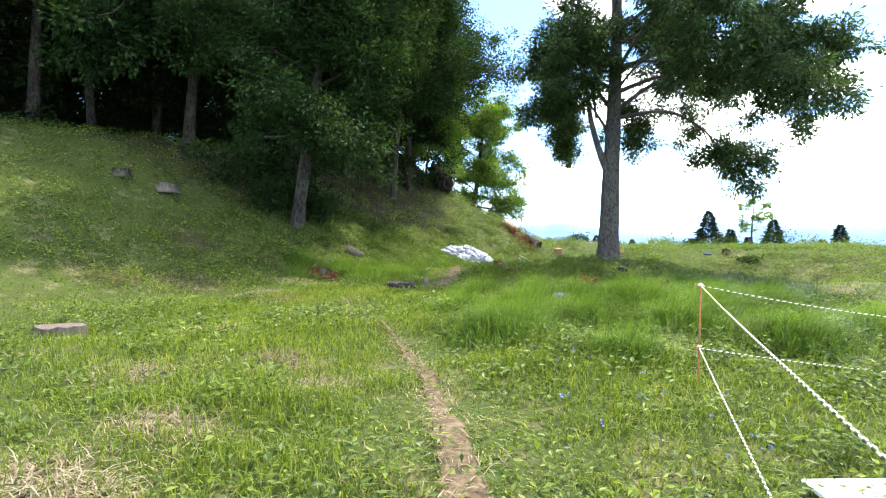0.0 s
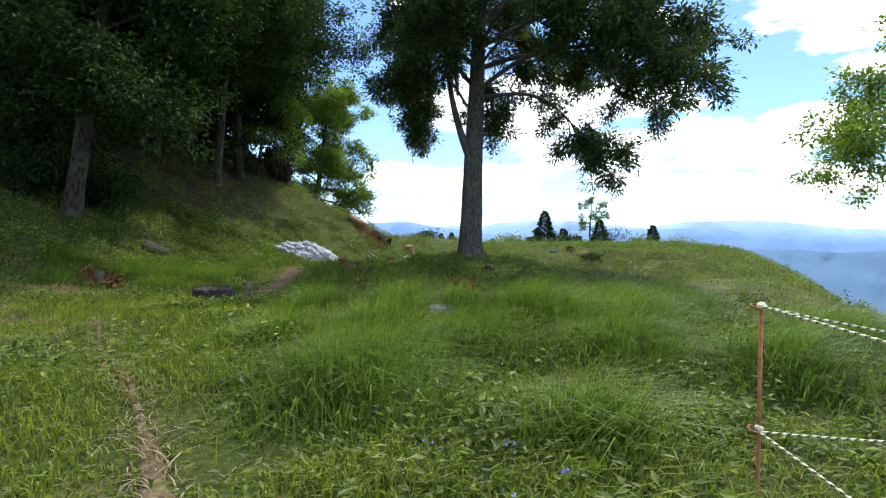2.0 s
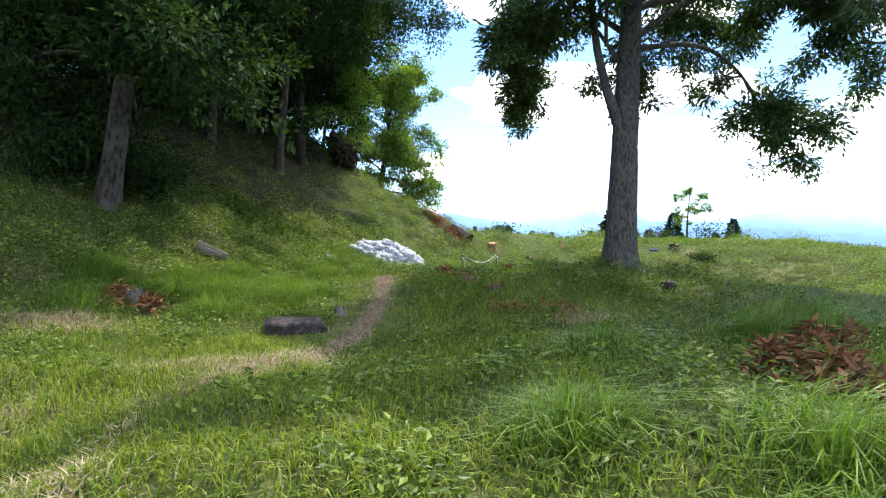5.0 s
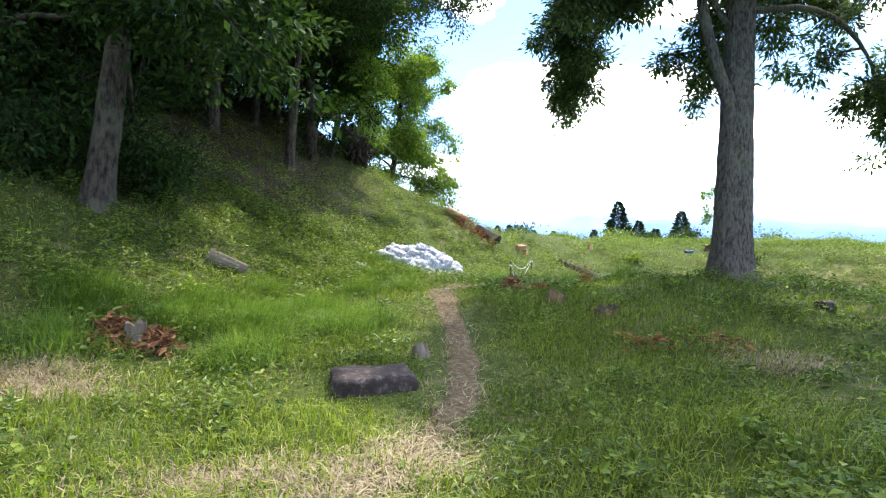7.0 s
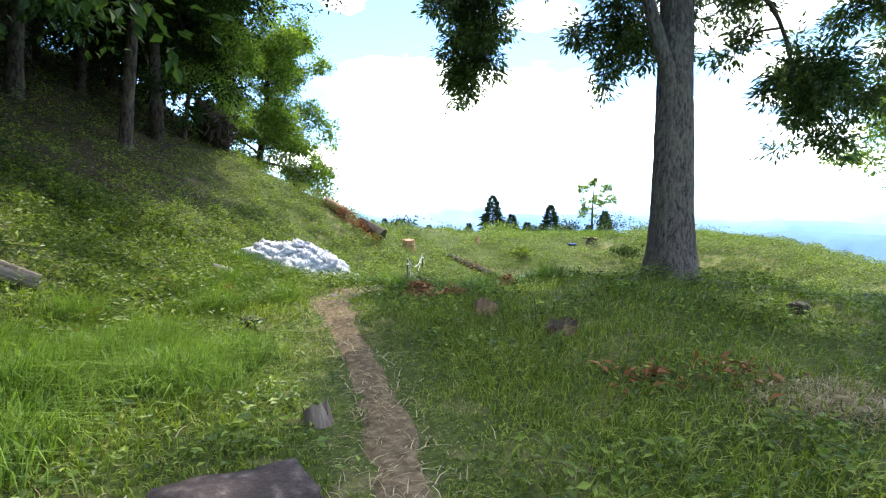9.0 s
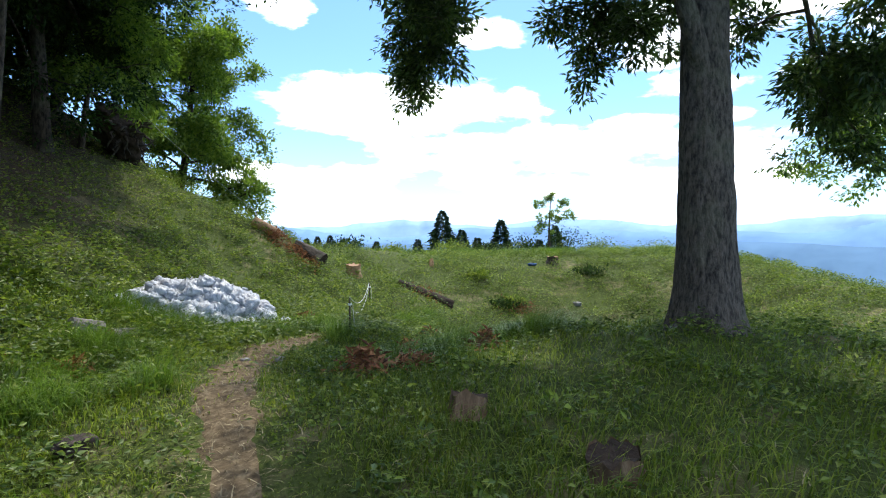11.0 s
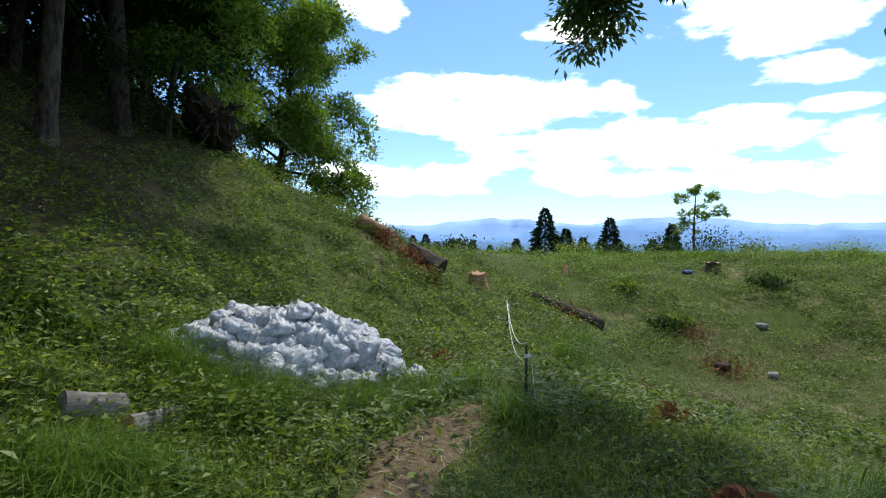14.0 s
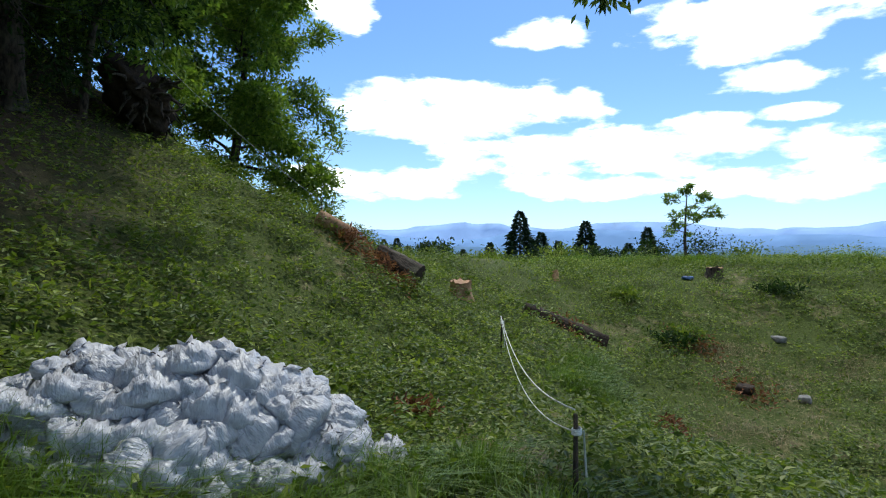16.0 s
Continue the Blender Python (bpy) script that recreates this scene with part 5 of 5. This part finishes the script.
# straw lying about
rng = np.random.default_rng(51)
SX, SY = [], []
for sx, sy, ra, rb in STRAW:
    k = int(min(2600, 1300 * ra * rb * 3.1) * (1.6 if sy < 8 else 1.8 if sy < 20 else 0.8))
    SX.append(sx + rng.normal(size=k) * ra * 0.55), SY.append(sy + rng.normal(size=k) * rb * 0.55)
pi = rng.integers(0, len(PX), 4500)
SX.append(PX[pi] + rng.normal(size=4500) * PWID[pi] * 0.9), SY.append(PY[pi] + rng.normal(size=4500) * 0.1)
SX.append(rng.uniform(-6, 5, 7000)), SY.append(rng.uniform(1, 22, 7000))
X, Y = np.concatenate(SX), np.concatenate(SY)
blades("straw", X, Y, rng.uniform(0.06, 0.22, len(X)), rng.uniform(0.005, 0.011, len(X)), 1.2, M_STRAW, "dry cut straw lying on the ground", "straw", 52, 0.45)


def weeds(name, X, Y, H, L, mat, label, seed):
    """Broad leaves on several heights."""
    rng = np.random.default_rng(seed)
    n = len(X)
    pos = np.stack([X, Y, height(X, Y) + H], -1)
    ax = rng.normal(size=(n, 3)) * np.array([1, 1, 0.35])
    ob = new(name, leaf_mesh(name, pos, ax, L, L * rng.uniform(0.3, 0.6, n), mat, 0.2))
    return tagged(ob, label, "weeds", kind="stuff")


# low broad-leaved weeds: in patches on the meadow, thick on the bank and in the hollow
X, Y, rng = scatter(210000, -7, 9, 0.5, 26, 61, lambda x, y: 0.75 * smooth01(vnoise(x, y, 0.8, 33) * 1.2 + 0.2 + 0.25 * smooth01((x - 2) / 3)) * bare(x, y) * (1 - strawness(x, y)) * (0.25 + 0.75 * np.exp(-(path_distance(x, y) / 4) ** 2)))
weeds("weeds", X, Y, rng.uniform(0.02, 0.22, len(X)), rng.uniform(0.03, 0.08, len(X)), M_WEED, "low broad-leaved weeds among the grass", 62)
X, Y, rng = scatter(640000, -22, 9, 12, 42, 71, lambda x, y: smooth01(((0.6 * y - 0.8 * x) - 12.2 + 0.8 * smooth01((y - 19) / 3)) / 2.5) * np.maximum(0.5 + 0.5 * smooth01((19.5 - (0.6 * y - 0.8 * x)) / 3.5), smooth01((x + 0.5) / 2)) * (0.3 + 0.7 * smooth01(vnoise(x, y, 2.2, 39) * 1.6 + 0.5)) * np.clip(1.1 - np.hypot(x, y - 24) / 30, 0.25, 1))
weeds("bank_weeds", X, Y, rng.uniform(0.02, 0.36, len(X)) * (0.12 + 0.88 * smooth01(vnoise(X, Y, 2.2, 39) * 1.5 + 0.45)), rng.uniform(0.05, 0.12, len(X)), M_WEED, "creeping leafy weeds covering the bank", 72)
X, Y, rng = scatter(520000, 3, 34, 18, 48, 81, lambda x, y: 0.75 * smooth01(((0.8 * x - 0.6 * y) + 14.5) / 2.5) * smooth01((y + 0.25 * x - 23.5) / 2.5) * (0.08 + 0.92 * bare(x, y)) * (0.25 + 0.75 * smooth01(vnoise(x, y, 1.5, 36) * 1.6 + 0.5)))
weeds("meadow_weeds", X, Y, rng.uniform(0.0, 0.36, len(X)) * (0.12 + 0.88 * smooth01(vnoise(X, Y, 1.5, 36) * 1.5 + 0.45)), rng.uniform(0.05, 0.12, len(X)), M_WEED, "green leafy weeds in the hollow and on the rim", 82)

# tall stalky weeds that break the rim's outline
X, Y, rng = scatter(60000, 8, 32, 33, 44, 85, lambda x, y: np.exp(-((0.52 * x + 0.86 * y - 44.3) / 1.5) ** 2) * smooth01(vnoise(x, y, 0.9, 47) * 1.6 + 0.45) * smooth01((x - 9) / 6))
blades("rim_grass", X, Y, rng.uniform(0.25, 0.8, len(X)), rng.uniform(0.012, 0.03, len(X)), 0.7, M_LONG, "tall rough grass along the meadow rim", "grass", 86)
X, Y, rng = scatter(50000, 8, 32, 33, 44, 87, lambda x, y: np.exp(-((0.52 * x + 0.86 * y - 44.3) / 1.5) ** 2) * smooth01(vnoise(x, y, 0.9, 47) * 1.6 + 0.3))
weeds("rim_weeds", X, Y, rng.uniform(0.05, 0.8, len(X)) * (0.15 + 0.85 * smooth01(vnoise(X, Y, 1.1, 48) * 1.5 + 0.4)), rng.uniform(0.06, 0.15, len(X)), M_WEED, "tall leafy weeds along the meadow rim", 88)

# taller leafy weeds at the bank's foot and round the heap
X, Y, rng = scatter(100000, -6, 5, 16, 27, 91, lambda x, y: 0.8 * smooth01(((0.6 * y - 0.8 * x) - 10.8) / 1.5) * smooth01((15.8 - (0.6 * y - 0.8 * x)) / 1.5) * smooth01(vnoise(x, y, 1.3, 44) + 0.55) * smooth01((path_distance(x, y) - 0.3) / 0.5) * smooth01((y - 19.5) / 1.5))
weeds("tall_weeds", X, Y, rng.uniform(0.05, 0.42, len(X)) * (0.4 + 0.6 * smooth01(vnoise(X, Y, 1.6, 45) + 0.5)), rng.uniform(0.04, 0.09, len(X)), M_WEED, "tall leafy weeds at the foot of the bank", 92)
M_CLUMP = leaf_material("clump_leaf", (0.035, 0.065, 0.010), (0.10, 0.155, 0.018), (0.22, 0.29, 0.035), 0.3, 0.5, 0.6)
# weed clumps that stand out of the meadow
CX = np.random.default_rng(95)
cxs, cys = np.concatenate([CX.uniform(-6, 26, 520), CX.uniform(-6, 8, 620)]), np.concatenate([CX.uniform(3, 42, 520), CX.uniform(4, 26, 620)])
ok = (path_distance(cxs, cys) > 0.5) & (strawness(cxs, cys) < 0.25) & ((0.6 * cys - 0.8 * cxs) < 19)
cxs, cys = cxs[ok], cys[ok]
k = 110
X, Y = (np.repeat(q, k) for q in (cxs, cys))
far = 1 + 0.9 * smooth01((cys - 22) / 4)
r = np.repeat(CX.uniform(0.1, 0.3, len(cxs)) * far, k)
hgt = np.repeat(CX.uniform(0.1, 0.34, len(cxs)) * far ** 0.7, k)
ox, oy = CX.normal(size=len(X)) * r, CX.normal(size=len(X)) * r
dome = np.exp(-(ox ** 2 + oy ** 2) / (2 * r ** 2))
weeds("weed_clumps", X + ox, Y + oy, hgt * dome * CX.uniform(0.3, 1.0, len(X)), CX.uniform(0.035, 0.09, len(X)) * np.repeat(far, k) ** 0.7, M_CLUMP, "dense dark green clumps of leafy weeds", 96)
# small blue flowers
M_BLUE = simple("blue_petal", [(0.3, (0.10, 0.14, 0.45)), (0.7, (0.20, 0.26, 0.62))], 30, 0.6, 0)
FX = np.random.default_rng(97)
fx, fy = np.repeat(FX.uniform(0.8, 2.0, 16), 4) + FX.normal(size=64) * 0.02, np.repeat(FX.uniform(2.6, 5.5, 16), 4) + FX.normal(size=64) * 0.02
fl = new("blue_flowers", leaf_mesh("blue_flowers", np.stack([fx, fy, height(fx, fy) + 0.16], -1), FX.normal(size=(64, 3)) + np.array([0, 0, 0.6]), 0.02, 0.016, M_BLUE))
tagged(fl, "tiny blue wild flowers among the grass", "flowers", kind="stuff")
